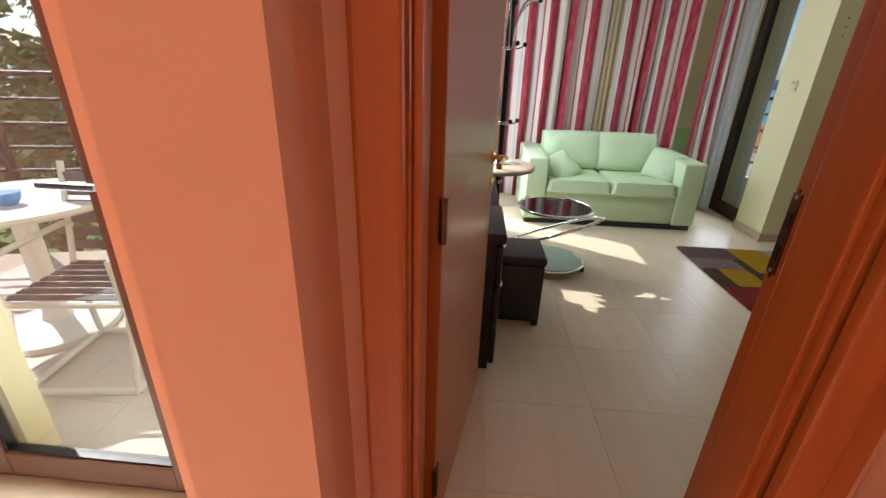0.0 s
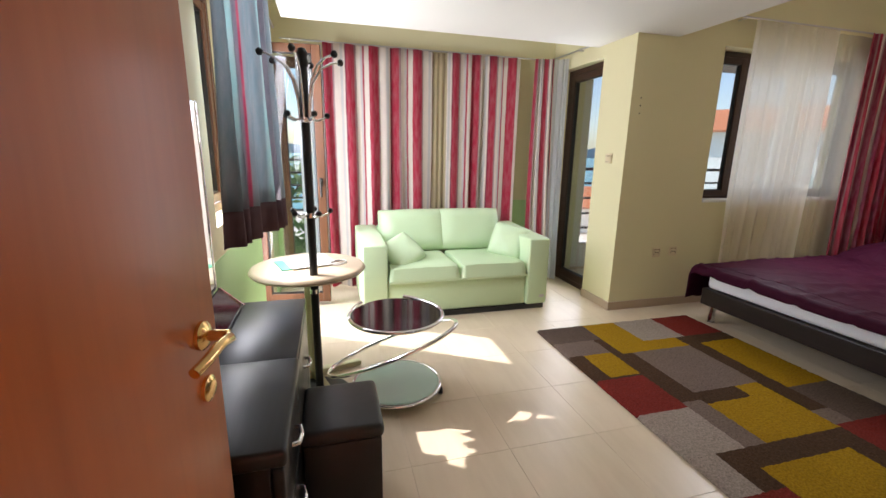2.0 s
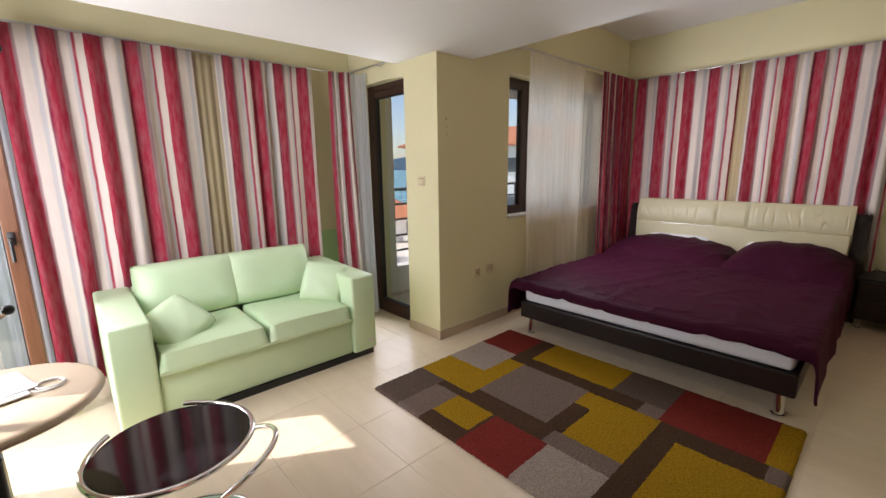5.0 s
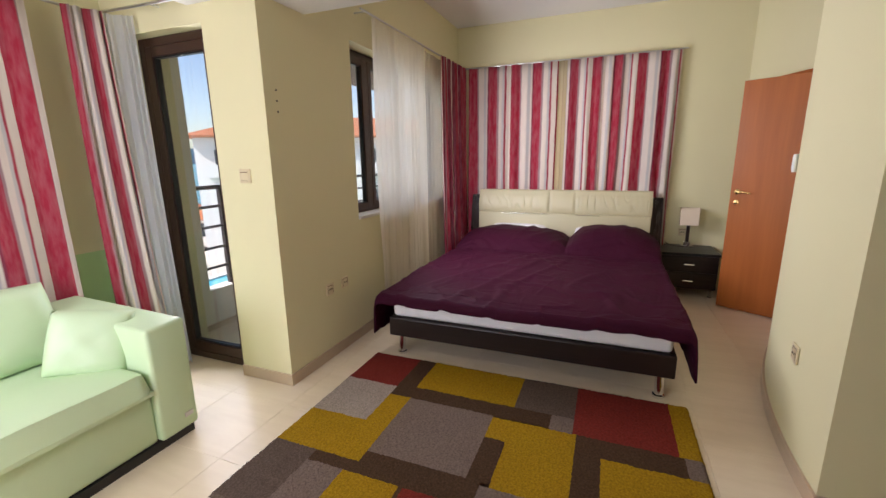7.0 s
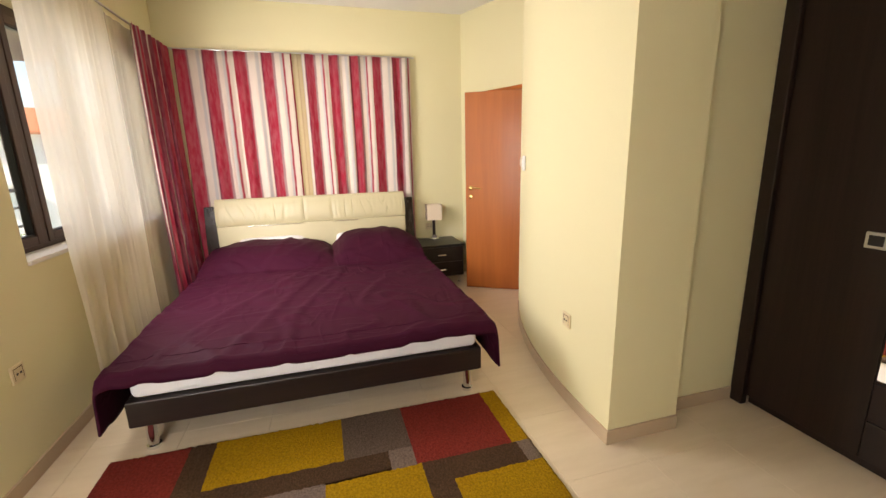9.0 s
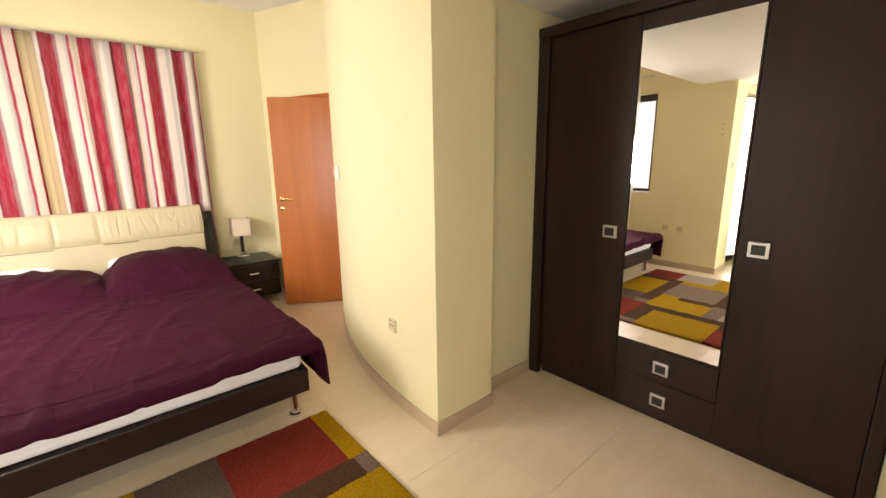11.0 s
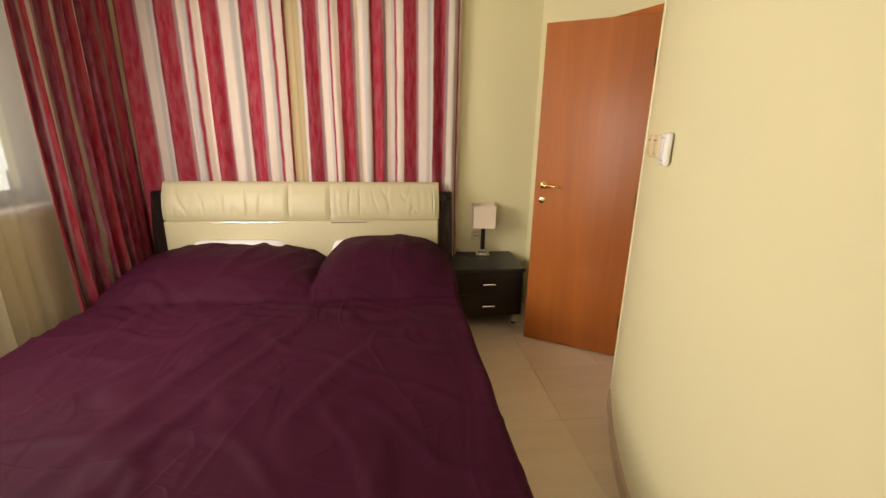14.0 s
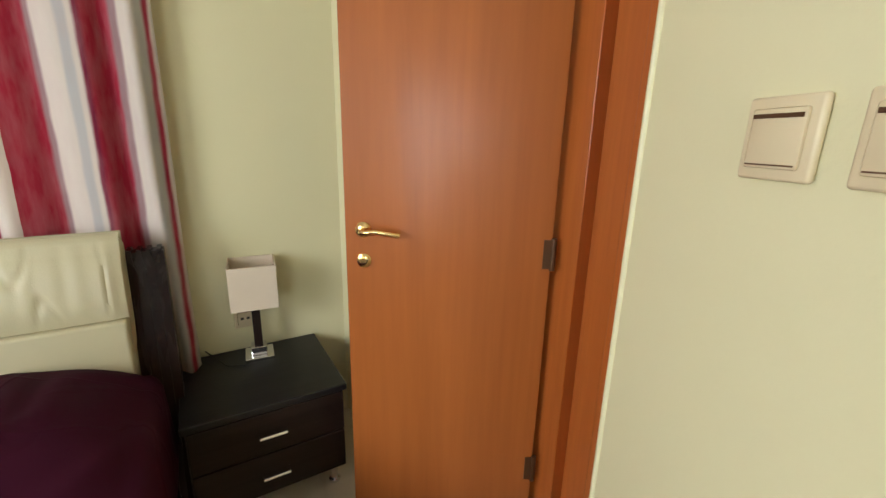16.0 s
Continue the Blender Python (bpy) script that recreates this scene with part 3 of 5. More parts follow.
def framed_glass(name, label, m, w, z0, z1, stile, depth, mat, door=False, handle=None, group=""):
    """A glazed sash in its own xz plane from x=0 to w."""
    ob = thing(name, label, "window" if not door else "balcony door", (0, 0, 0))
    ob.matrix_world = m
    ob["kind"] = "structure"
    bot = stile * (1.25 if door else 1)
    part("stile", boxm(0, stile, -depth / 2, depth / 2, z0, z1, 0.004), mat, ob)
    part("stile", boxm(w - stile, w, -depth / 2, depth / 2, z0, z1, 0.004), mat, ob)
    part("rail", boxm(stile, w - stile, -depth / 2 + 0.001, depth / 2 - 0.001, z0, z0 + bot, 0.004), mat, ob)
    part("rail", boxm(stile, w - stile, -depth / 2 + 0.001, depth / 2 - 0.001, z1 - stile, z1, 0.004), mat, ob)
    bm = bmesh.new()
    for x0, x1, a, b in ((stile, stile + 0.008, z0 + bot, z1 - stile), (w - stile - 0.008, w - stile, z0 + bot, z1 - stile)):
        box(bm, x0, x1, -0.016, 0.016, a, b)
    box(bm, stile + 0.008, w - stile - 0.008, -0.016, 0.016, z0 + bot, z0 + bot + 0.008)
    box(bm, stile + 0.008, w - stile - 0.008, -0.016, 0.016, z1 - stile - 0.008, z1 - stile)
    part("gasket", bm, BLACK, ob)
    g = part("pane", boxm(stile, w - stile, -0.003, 0.003, z0 + bot, z1 - stile), GLASS, ob)
    g.visible_shadow = False
    if handle:
        x, z, side, drop = handle
        bm = bmesh.new()
        box(bm, x - 0.014, x + 0.014, min(side * depth / 2, side * (depth / 2 + 0.012)), max(side * depth / 2, side * (depth / 2 + 0.012)), z - 0.035, z + 0.035, 0.003)
        y = side * (depth / 2 + 0.03)
        tube(bm, [(x, side * depth / 2, z), (x, y, z), (x + drop[0] * 0.5, y, z + drop[1] * 0.5), (x + drop[0], y, z + drop[1])], 0.009, 8)
        part("handle", bm, BLACK, ob, smooth=40)
    return ob


def fixed_frame(name, label, m, w, z0, z1, t, depth, mat, mullions=(), sill=True):
    """The outer frame of an opening."""
    ob = thing(name, label, "window frame", (0, 0, 0))
    ob.matrix_world = m
    ob["kind"] = "structure"
    part("frame_side", boxm(0, t, -depth / 2, depth / 2, z0, z1, 0.003), mat, ob)
    part("frame_side", boxm(w - t, w, -depth / 2, depth / 2, z0, z1, 0.003), mat, ob)
    part("frame_top", boxm(t, w - t, -depth / 2, depth / 2, z1 - t, z1, 0.003), mat, ob)
    if sill:
        part("frame_bottom", boxm(t, w - t, -depth / 2, depth / 2, z0, z0 + t, 0.003), mat, ob)
    for x in mullions:
        part("mullion", boxm(x - t / 2, x + t / 2, -depth / 2, depth / 2, z0 + t, z1 - t, 0.003), mat, ob)
    return ob


# window beside the bed
WY = 4.84
fixed_frame("window_1", "dark brown window frame with several lights", pose(WX0, WY, 0), WX1 - WX0, 0.962, 2.268, 0.045, 0.07, BROWNPVC, (0.42, 1.06))
for a, b in ((0.046, 0.397), (0.444, 1.036), (1.084, WX1 - WX0 - 0.046)):
    framed_glass("window_sash", "dark brown framed window sash with clear glass", pose(WX0 + a, WY - 0.012, 0), b - a, 1.008, 2.222, 0.05, 0.055, BROWNPVC)
structure(link_mesh("window_sill", boxm(WX0 + 0.001, WX1 - 0.001, 4.662, 4.803, 0.9605, 0.985, 0.004), MARBLE), "white stone window sill", "window sill")
# balcony door beside the pier
fixed_frame("window_2", "dark brown balcony door frame", pose(3.590, 5.087, 0, 0, 0, 90), 0.677, 0.0, 2.199, 0.05, 0.08, BROWNPVC)
framed_glass("balcony_door", "closed dark brown glazed balcony door", pose(3.580, 5.138, 0, 0, 0, 90), 0.575, 0.052, 2.147, 0.06, 0.06, BROWNPVC, True)
# west window and west balcony door, whose leaf stands open inwards
fixed_frame("window_3", "brown window frame in the west wall", pose(0.42, 3.75, 0, 0, 0, 90), 0.81, 1.002, 2.199, 0.05, 0.07, BROWNSASH, ())
framed_glass("window_sash", "brown framed window sash with clear glass", pose(0.42, 3.802, 0, 0, 0, 90), 0.706, 1.054, 2.147, 0.05, 0.06, BROWNSASH)
fixed_frame("window_4", "brown frame of the open west balcony door", pose(0.46, 4.94, 0, 0, 0, 90), 0.64, 0.0, 2.199, 0.045, 0.08, BROWNSASH, (), False)
framed_glass("balcony_door", "brown glazed balcony door standing open inwards", pose(0.50, 5.42, 0, 0, 0, -6), 0.565, 0.04, 2.17, 0.065, 0.06, BROWNSASH, True, (0.53, 1.1, -1, (0.0, -0.12)))
# tall fixed light in the corner beside the open leaf
fixed_frame("window_7", "brown frame of a tall corner window", pose(0.632, 6.05, 0), 0.486, 0.0, 2.199, 0.04, 0.07, BROWNSASH)
framed_glass("window_sash", "tall brown framed corner window with clear glass", pose(0.673, 6.04, 0), 0.404, 0.041, 2.158, 0.045, 0.055, BROWNSASH, True)
# window behind the drawn curtains at the bed's head
fixed_frame("window_6", "brown window frame behind the drawn curtains", pose(6.84, 2.5, 0, 0, 0, 90), 1.8, 0.952, 2.268, 0.05, 0.07, BROWNPVC, (0.9,))
for a in (0.051, 0.926):
    framed_glass("window_sash", "brown framed window sash with clear glass", pose(6.84, 2.5 + a, 0, 0, 0, 90), 0.823, 1.003, 2.217, 0.05, 0.06, BROWNPVC)
# hall balcony door
fixed_frame("window_5", "red-brown frame of the hall balcony door", pose(-0.779, 1.80, 0), 0.808, 0.0, 2.149, 0.04, 0.05, REDBROWN)
framed_glass("balcony_door", "red-brown glazed hall balcony door with black lever", pose(-0.738, 1.775, 0), 0.726, 0.042, 2.107, 0.075, 0.05, REDBROWN, True, (0.70, 1.06, -1, (-0.135, 0.0)))


# ---- curtains ----
def curtain(name, label, p0, p1, z0, z1, folds, amp, mat, seed=0, u0=0.0, gather=0.0, hem=None, sway=(0, 0), thick=0.003, stretch=1.9, narrow=0.0):
    """Pleated cloth hung from p0 to p1."""
    ob = thing(name, label, "curtain")
    p0, p1 = Vector((*p0, 0)), Vector((*p1, 0))
    d = p1 - p0
    ln = d.length
    n = Vector((d.y, -d.x, 0)).normalized()
    nu, nv = folds * 12, 16

    def fn_z(za, zb):
        def fn(u, v):
            z = za + (zb - za) * v
            k = (z1 - z) / (z1 - z0)
            ph = 2 * math.pi * folds * (u + 0.30 / folds * math.sin(9.1 * u + seed) + 0.05 * k * noise.noise(Vector((u * 3, k * 1.6, seed))))
            a = amp * (0.55 + 0.55 * k) * (0.75 + 0.5 * noise.noise(Vector((u * 5.0, k * 0.8, seed + 3))))
            if k < 0.06:
                a *= 0.8
            uu = 0.5 + (u - 0.5) * (1 - narrow * (1 - k)) + 0.015 * k * noise.noise(Vector((u * 6, k * 2, seed + 9)))
            off = a * (math.sin(ph) + 0.25 * math.sin(2.3 * ph + seed))
            p = p0 + d * uu + n * off
            return Vector((p.x + sway[0] * k * k, p.y + sway[1] * k * k, z))
        return fn
    uv = lambda za, zb: (lambda u, v: (u0 + u * ln * stretch, za + (zb - za) * v))
    zh = z0 + (0.13 if hem else 0)
    c = part("cloth", grid(bmesh.new(), nu, nv, fn_z(zh, z1), uv(zh, z1)), mat, ob, smooth=180)
    if thick:
        s = c.modifiers.new("thickness", "SOLIDIFY")
        s.thickness = thick
    if hem:
        c = part("hem", grid(bmesh.new(), nu, 3, fn_z(z0, zh), uv(z0, zh)), hem, ob, "dark plum hem", smooth=180)
        s = c.modifiers.new("thickness", "SOLIDIFY")
        s.thickness = thick
    return ob


def rod(name, p0, p1, z, wall_dir, label="thin steel curtain rod on brackets"):
    ob = thing(name, label, "curtain rod")
    p0, p1 = Vector((*p0, z)), Vector((*p1, z))
    part("pole", tube(bmesh.new(), [p0, p1], 0.008, 8), STEEL, ob, smooth=40)
    for f in (0.03, 0.5, 0.97):
        p = p0.lerp(p1, f)
        w = Vector((*wall_dir, 0))
        part("bracket", tube(bmesh.new(), [p, p + w * 0.5 + Vector((0, 0, 0.0)), p + w], 0.006, 6), STEEL, ob, smooth=40)
    return ob


Z_N = 2.30
rod("curtain_rod", (0.72, 5.84), (3.36, 5.84), 2.31, (0, 0.11))
curtain("curtain", "crimson, cream and grey striped curtain behind the sofa", (1.08, 5.82), (2.10, 5.82), 0.03, Z_N, 6, 0.046, STRIPES, 1, 0.0, stretch=1.5)
curtain("curtain", "cream unlined curtain panel between striped ones", (2.02, 5.86), (2.36, 5.86), 0.05, Z_N, 4, 0.012, stripes_mat("tan_cloth", bands([(5, (0.55, 0.46, 0.27, 1)), (1, (0.48, 0.38, 0.22, 1))]), 0.1, 0.3), 2)
curtain("curtain", "crimson, cream and grey striped curtain behind the sofa", (2.24, 5.82), (3.02, 5.82), 0.03, Z_N, 5, 0.048, STRIPES, 3, 0.21, stretch=1.6)
curtain("curtain", "narrow gathered crimson striped curtain by the balcony door", (3.12, 5.79), (3.37, 5.70), 0.03, Z_N, 3, 0.038, STRIPES, 4, 0.05, narrow=0.3, sway=(0.03, -0.05))
curtain("curtain", "white voile hanging beside the balcony door", (3.33, 5.745), (3.435, 5.60), 0.03, Z_N - 0.01, 4, 0.022, WHITESHEER, 5, thick=0, sway=(0.0, -0.06))
curtain("curtain", "white voile hanging beside the tall corner window", (0.84, 5.87), (1.07, 5.87), 0.03, Z_N - 0.01, 4, 0.02, WHITESHEER, 15, thick=0)
rod("curtain_rod", (3.36, 5.80), (3.40, 4.95), 2.31, (0.06, 0))
# bed side window
rod("curtain_rod", (4.36, 4.58), (6.60, 4.58), 2.47, (0, 0.095))
curtain("curtain", "cream sheer voile curtain in front of the window", (4.53, 4.585), (5.46, 4.585), 0.03, 2.46, 9, 0.026, SHEER, 6, thick=0, stretch=1.3)
curtain("curtain", "thin single layer of cream voile beside the striped curtain", (5.475, 4.615), (6.08, 4.615), 0.03, 2.45, 4, 0.018, THINSHEER, 16, thick=0, stretch=1.2)
curtain("curtain", "crimson striped curtain drawn into the corner by the bed", (5.80, 4.545), (6.60, 4.53), 0.03, 2.46, 8, 0.038, REDSTRIPES, 7, 0.1, sway=(0.03, -0.02))
# behind the headboard
rod("curtain_rod", (6.63, 2.20), (6.63, 4.60), 2.47, (0.07, 0))
curtain("curtain", "crimson, cream and mauve striped curtain behind the bed", (6.61, 4.50), (6.61, 3.46), 0.40, 2.46, 6, 0.036, STRIPES, 8, 0.0, stretch=1.2)
curtain("curtain", "crimson, cream and mauve striped curtain behind the bed", (6.61, 3.36), (6.61, 2.25), 0.40, 2.46, 8, 0.036, STRIPES, 9, 0.25, stretch=1.4)
curtain("curtain", "cream lining strip between two striped curtains", (6.64, 3.50), (6.64, 3.30), 0.40, 2.46, 2, 0.01, bpy.data.materials["tan_cloth"], 10)
# west window
rod("curtain_rod", (0.70, 3.5), (0.70, 5.6), 2.33, (-0.12, 0))
rod("curtain_rod", (0.66, 3.5), (0.66, 5.6), 2.30, (-0.08, 0))
curtain("curtain", "short grey-teal curtain with a dark plum hem", (0.65, 3.78), (0.79, 4.33), 0.98, 2.32, 5, 0.034, LINING, 11, 0.0, hem=HEM, sway=(0.06, -0.42), stretch=1.5)


# ---- bed ----
def make_bed():
    ob = thing("bed", "wide bed with dark wenge frame and cream headboard", "bed")
    x0, x1, y0, y1 = 4.06, 6.34, 2.43, 4.285
    part("footboard", boxm(x0, x0 + 0.045, y0, y1, 0.16, 0.30, 0.008), WENGE_Y, ob)
    part("side_rail", boxm(x0 + 0.046, x1, y0, y0 + 0.035, 0.16, 0.30, 0.006), WENGE, ob)
    part("side_rail", boxm(x0 + 0.046, x1, y1 - 0.035, y1, 0.16, 0.30, 0.006), WENGE, ob)
    part("slat_base", boxm(x0 + 0.05, x1, y0 + 0.036, y1 - 0.036, 0.20, 0.235), WENGE, ob)
    for x, y in ((4.13, 2.50), (4.13, 4.22), (6.1, 2.50), (6.1, 4.22)):
        bm = bmesh.new()
        lathe(bm, [(0.032, 0.0), (0.034, 0.006), (0.034, 0.018), (0.025, 0.022), (0.025, 0.145), (0.032, 0.148), (0.032, 0.1598)], (x, y, 0), 20)
        part("leg", bm, CHROME, ob, "chrome leg", smooth=40)
    part("centre_leg", boxm(4.85, 4.90, 3.33, 3.38, 0, 0.20, 0.004), BLACK, ob)
    part("mattress", boxm(x0 + 0.02, x1 - 0.03, y0 + 0.02, y1 - 0.02, 0.301, 0.46, 0.035, 4), WHITECLOTH, ob, "white mattress", smooth=50)
    for y in (2.362, 4.36):
        # fluted post: four narrow uprights side by side, bent back towards the top
        bm = bmesh.new()
        prof = [(6.39 + 0.10 * (k / 10) ** 2.0, 0.985 * k / 10) for k in range(11)]
        A = prof + [(px + 0.11 - 0.04 * k / 10, pz) for k, (px, pz) in reversed(list(enumerate(prof)))]
        for f in range(4):
            lo = y - 0.054 + 0.0275 * f
            va = [bm.verts.new((px, lo, pz)) for px, pz in A]
            vb = [bm.verts.new((px, lo + 0.0272, pz)) for px, pz in A]
            bm.faces.new(va), bm.faces.new(vb[::-1])
            for q in range(len(A)):
                r = (q + 1) % len(A)
                bm.faces.new((va[q], vb[q], vb[r], va[r]))
        bmesh.ops.bevel(bm, geom=[e for e in bm.edges if abs(e.verts[0].co.y - e.verts[1].co.y) < 1e-4 and e.calc_length() > 0.02], offset=0.007, segments=2, affect="EDGES")
        part("headboard_post", bm, POSTLACQUER, ob, "fluted glossy wenge post", smooth=50)
    # padded headboard with a gathered roll at the top
    def pad(name, ya, yb, folds, seed, wide):
        def fn(u, v):
            y = ya + (yb - ya) * u
            edge = min(1.0, min(u, 1 - u) * (yb - ya) / 0.03)
            th = math.pi * v
            n1 = noise.noise(Vector((u * folds * 0.55, v * 0.9, seed)))
            n2 = noise.noise(Vector((u * folds * 1.3, v * 1.6, seed + 7)))
            roll = 0.066 + 0.005 * n2 * wide - 0.018 * wide * max(0.0, 1 - abs(n1) * 9) * math.sin(th)
            z = 0.80 + 0.25 * v if v < 0.85 else 0.80 + 0.25 * 0.85 + 0.045 * math.sin((v - 0.85) / 0.15 * math.pi / 2)
            x = 6.42 + 0.05 * v - roll * math.sqrt(max(0.0, 1 - (2 * v - 0.9) ** 2 * 0.8)) * (0.85 + 0.15 * edge)
            return Vector((x, y, z))
        bm = grid(bmesh.new(), 110, 20, fn)
        grid(bm, 1, 1, lambda u, v: Vector((6.50, ya + (yb - ya) * u, 0.80 + 0.255 * v)))
        return part(name, bm, CREAM, ob, smooth=60)
    core = part("headboard", boxm(6.43, 6.52, 2.412, 4.303, 0.25, 1.03, 0.02, 3), CREAM, ob, "cream leather headboard", smooth=50)
    pad("headboard_roll", 3.471, 4.30, 16, 1.0, 0.5)
    pad("headboard_roll", 2.415, 3.189, 20, 2.0, 0.5)
    pad("headboard_middle", 3.19, 3.47, 1, 3.0, 0.0)
    part("headboard_lower", boxm(6.36, 6.429, 2.42, 4.295, 0.40, 0.798, 0.012, 3), CREAM, ob, smooth=50)
    for ya, yb in ((3.48, 4.02), (2.93, 3.18)):
        part("chrome_strip", boxm(6.350, 6.3598, ya, yb, 0.786, 0.791, 0.001), CHROME, ob)
    return ob


make_bed()


def cover_point(x, y):
    """Height of the bed cover's top, with two pillows under it and shallow creases."""
    z = 0.475
    for yc, hw, hh in ((3.80, 0.60, 0.172), (2.78, 0.44, 0.222)):
        px = max(0.0, 1 - ((x - 6.12) / 0.46) ** 2) if x < 6.12 else 1 - 0.5 * ((x - 6.12) / 0.46) ** 2
        py = max(0.0, 1 - abs((y - yc) / hw) ** 3)
        z += hh * (px ** 0.8) * (py ** 0.6)
    z += 0.012 * noise.noise(Vector((x * 1.3, y * 1.6, 0.2))) + 0.006 * noise.noise(Vector((x * 4, y * 3, 1.2)))
    w = noise.noise(Vector((x * 1.2 + y * 2.4, y * 0.8 - x * 0.5, 5.0)))
    k = max(0.0, 1 - abs(x - 5.55) / 0.35)
    z += 0.014 * k * math.sin(x * 60 + 14 * noise.noise(Vector((x * 2, y * 2.5, 3)))) * (0.4 + noise.noise(Vector((x * 3, y * 3, 4))))
    z += 0.012 * max(0.0, 1 - abs(w) * 9) + 0.010 * max(0.0, 1 - abs(noise.noise(Vector((x * 3 - y * 2, x * 1.2 + y * 2.2, 8)))) * 8)
    return z


def make_cover():
    x0, x1, y0, y1 = 4.015, 6.36, 2.395, 4.32
    hs, hf = 0.30, 0.068
    W, L = (y1 - y0) + 2 * hs, (x1 - x0) + hf

    def fn(u, v):
        a = u * W - hs
        b = v * L - hf
        dy = max(0.0, -a, a - (y1 - y0))
        dx = max(0.0, -b)
        side = -1 if a < 0 else 1
        y = y0 + min(max(a, 0), y1 - y0)
        x = x0 + max(b, 0)
        z = cover_point(x, y)
        wob = 0.018 * noise.noise(Vector((x * 4, y * 4, 7)))
        r = 0.04
        drop = math.hypot(dy, dx)
        if drop > 0:
            fl = 0.16 if (dx > 0 and dy > 0) else 0.0
            out = min(drop, r) * 0.6 + drop * 0.06 + wob * min(1, drop / 0.1)
            y += side * (out * dy / drop + fl * min(dx, dy) * 0.6)
            x -= out * dx / drop + fl * min(dx, dy)
            z -= max(0.0, drop - 0.012) * 0.97
            z += 0.0 if drop > r else 0.006
        # edge of the mattress sags a little
        return Vector((x, y, max(z, 0.06)))
    ob = thing("bed_cover", "dark purple satin duvet cover spread over the bed", "bed cover")
    c = part("cloth", grid(bmesh.new(), 130, 130, fn), PURPLE, ob, smooth=180)
    s = c.modifiers.new("thickness", "SOLIDIFY")
    s.thickness = 0.012
    s.offset = 1
    for v in (0.075, 0.012):
        pts = [fn(0.11 + 0.78 * i / 60, v) + Vector((-0.004, 0, 0.013)) for i in range(61)]
        part("seam", tube(bmesh.new(), pts, 0.0022, 6), PURPLE, ob, smooth=60)
    return ob


make_cover()
for y, sd in ((3.80, 1), (2.85, 2)):
    m = Matrix.Translation((6.20, y, 0.55)) @ Euler((0, radians(-28), 0)).to_matrix().to_4x4()
    tagged(link_mesh("pillow", cushion(bmesh.new(), 0.42, 0.66, 0.13, m, 0.7, 16, sd), WHITECLOTH, smooth=70), "white pillow under the purple cover", "pillow", "pillows")


def make_nightstand():
    ob = thing("nightstand", "dark wenge nightstand with two drawers on chrome feet", "nightstand", (6.224, 1.795, 0))
    part("body", boxm(0.02, 0.46, 0.0, 0.52, 0.09, 0.435, 0.003), WENGE, ob)
    part("top", boxm(-0.005, 0.47, -0.01, 0.53, 0.4355, 0.462, 0.004), BLACKTOP, ob)
    for z0, z1 in ((0.268, 0.43), (0.098, 0.262)):
        d = part("drawer", boxm(0.0, 0.0195, 0.004, 0.516, z0, z1, 0.003), WENGE_Y, ob)
        bm = tube(bmesh.new(), [(0.0, 0.215, (z0 + z1) / 2), (-0.020, 0.216, (z0 + z1) / 2), (-0.020, 0.304, (z0 + z1) / 2), (0.0, 0.305, (z0 + z1) / 2)], 0.007, 8)
        part("pull", bm, CHROME, d, "chrome pull", smooth=40)
    for x in (0.05, 0.41):
        for y in (0.04, 0.48):
            part("foot", lathe(bmesh.new(), [(0.022, 0), (0.022, 0.012), (0.014, 0.018), (0.014, 0.07), (0.022, 0.075), (0.022, 0.0898)], (x, y, 0), 14), CHROME, ob, smooth=40)
    return ob


make_nightstand()


def make_lamp():
    ob = thing("table_lamp", "small table lamp with square beige shade on dark stem", "lamp", (6.60, 2.035, 0.4622), -6)
    part("base", boxm(-0.055, 0.055, -0.055, 0.055, 0, 0.014, 0.003), CHROME, ob)
    part("base_block", boxm(-0.03, 0.03, -0.03, 0.03, 0.0142, 0.05, 0.003), CHROME, ob)
    part("stem", boxm(-0.016, 0.016, -0.016, 0.016, 0.0502, 0.25, 0.002), WENGE, ob)
    bm = bmesh.new()
    for x0, x1, y0, y1 in ((-0.086, 0.086, -0.086, -0.082), (-0.086, 0.086, 0.082, 0.086), (-0.086, -0.082, -0.082, 0.082), (0.082, 0.086, -0.082, 0.082)):
        box(bm, x0, x1, y0, y1, 0.235, 0.41)
    part("shade", bm, SHADE, ob, "square beige cloth shade")
    part("bulb", ball(bmesh.new(), (0, 0, 0.275), 0.028, 12), WHITEPLASTIC, ob, smooth=180)
    c = [(-0.055, 0.03, 0.008), (-0.08, 0.06, 0.005), (-0.06, 0.12, 0.005), (0.03, 0.17, 0.006), (0.10, 0.22, 0.02), (0.14, 0.25, 0.01)]
    part("cable", tube(bmesh.new(), c, 0.003, 6), BLACK, ob, smooth=60)
    return ob


make_lamp()


def pull_square(parent, x, z, y):
    d = part("pull", boxm(x - 0.04, x + 0.04, y, y + 0.014, z - 0.035, z + 0.035, 0.003), STEEL, parent, "square steel pull")
    part("pull_inset", boxm(x - 0.026, x + 0.026, y + 0.0141, y + 0.017, z - 0.022, z + 0.022), BLACK, d)


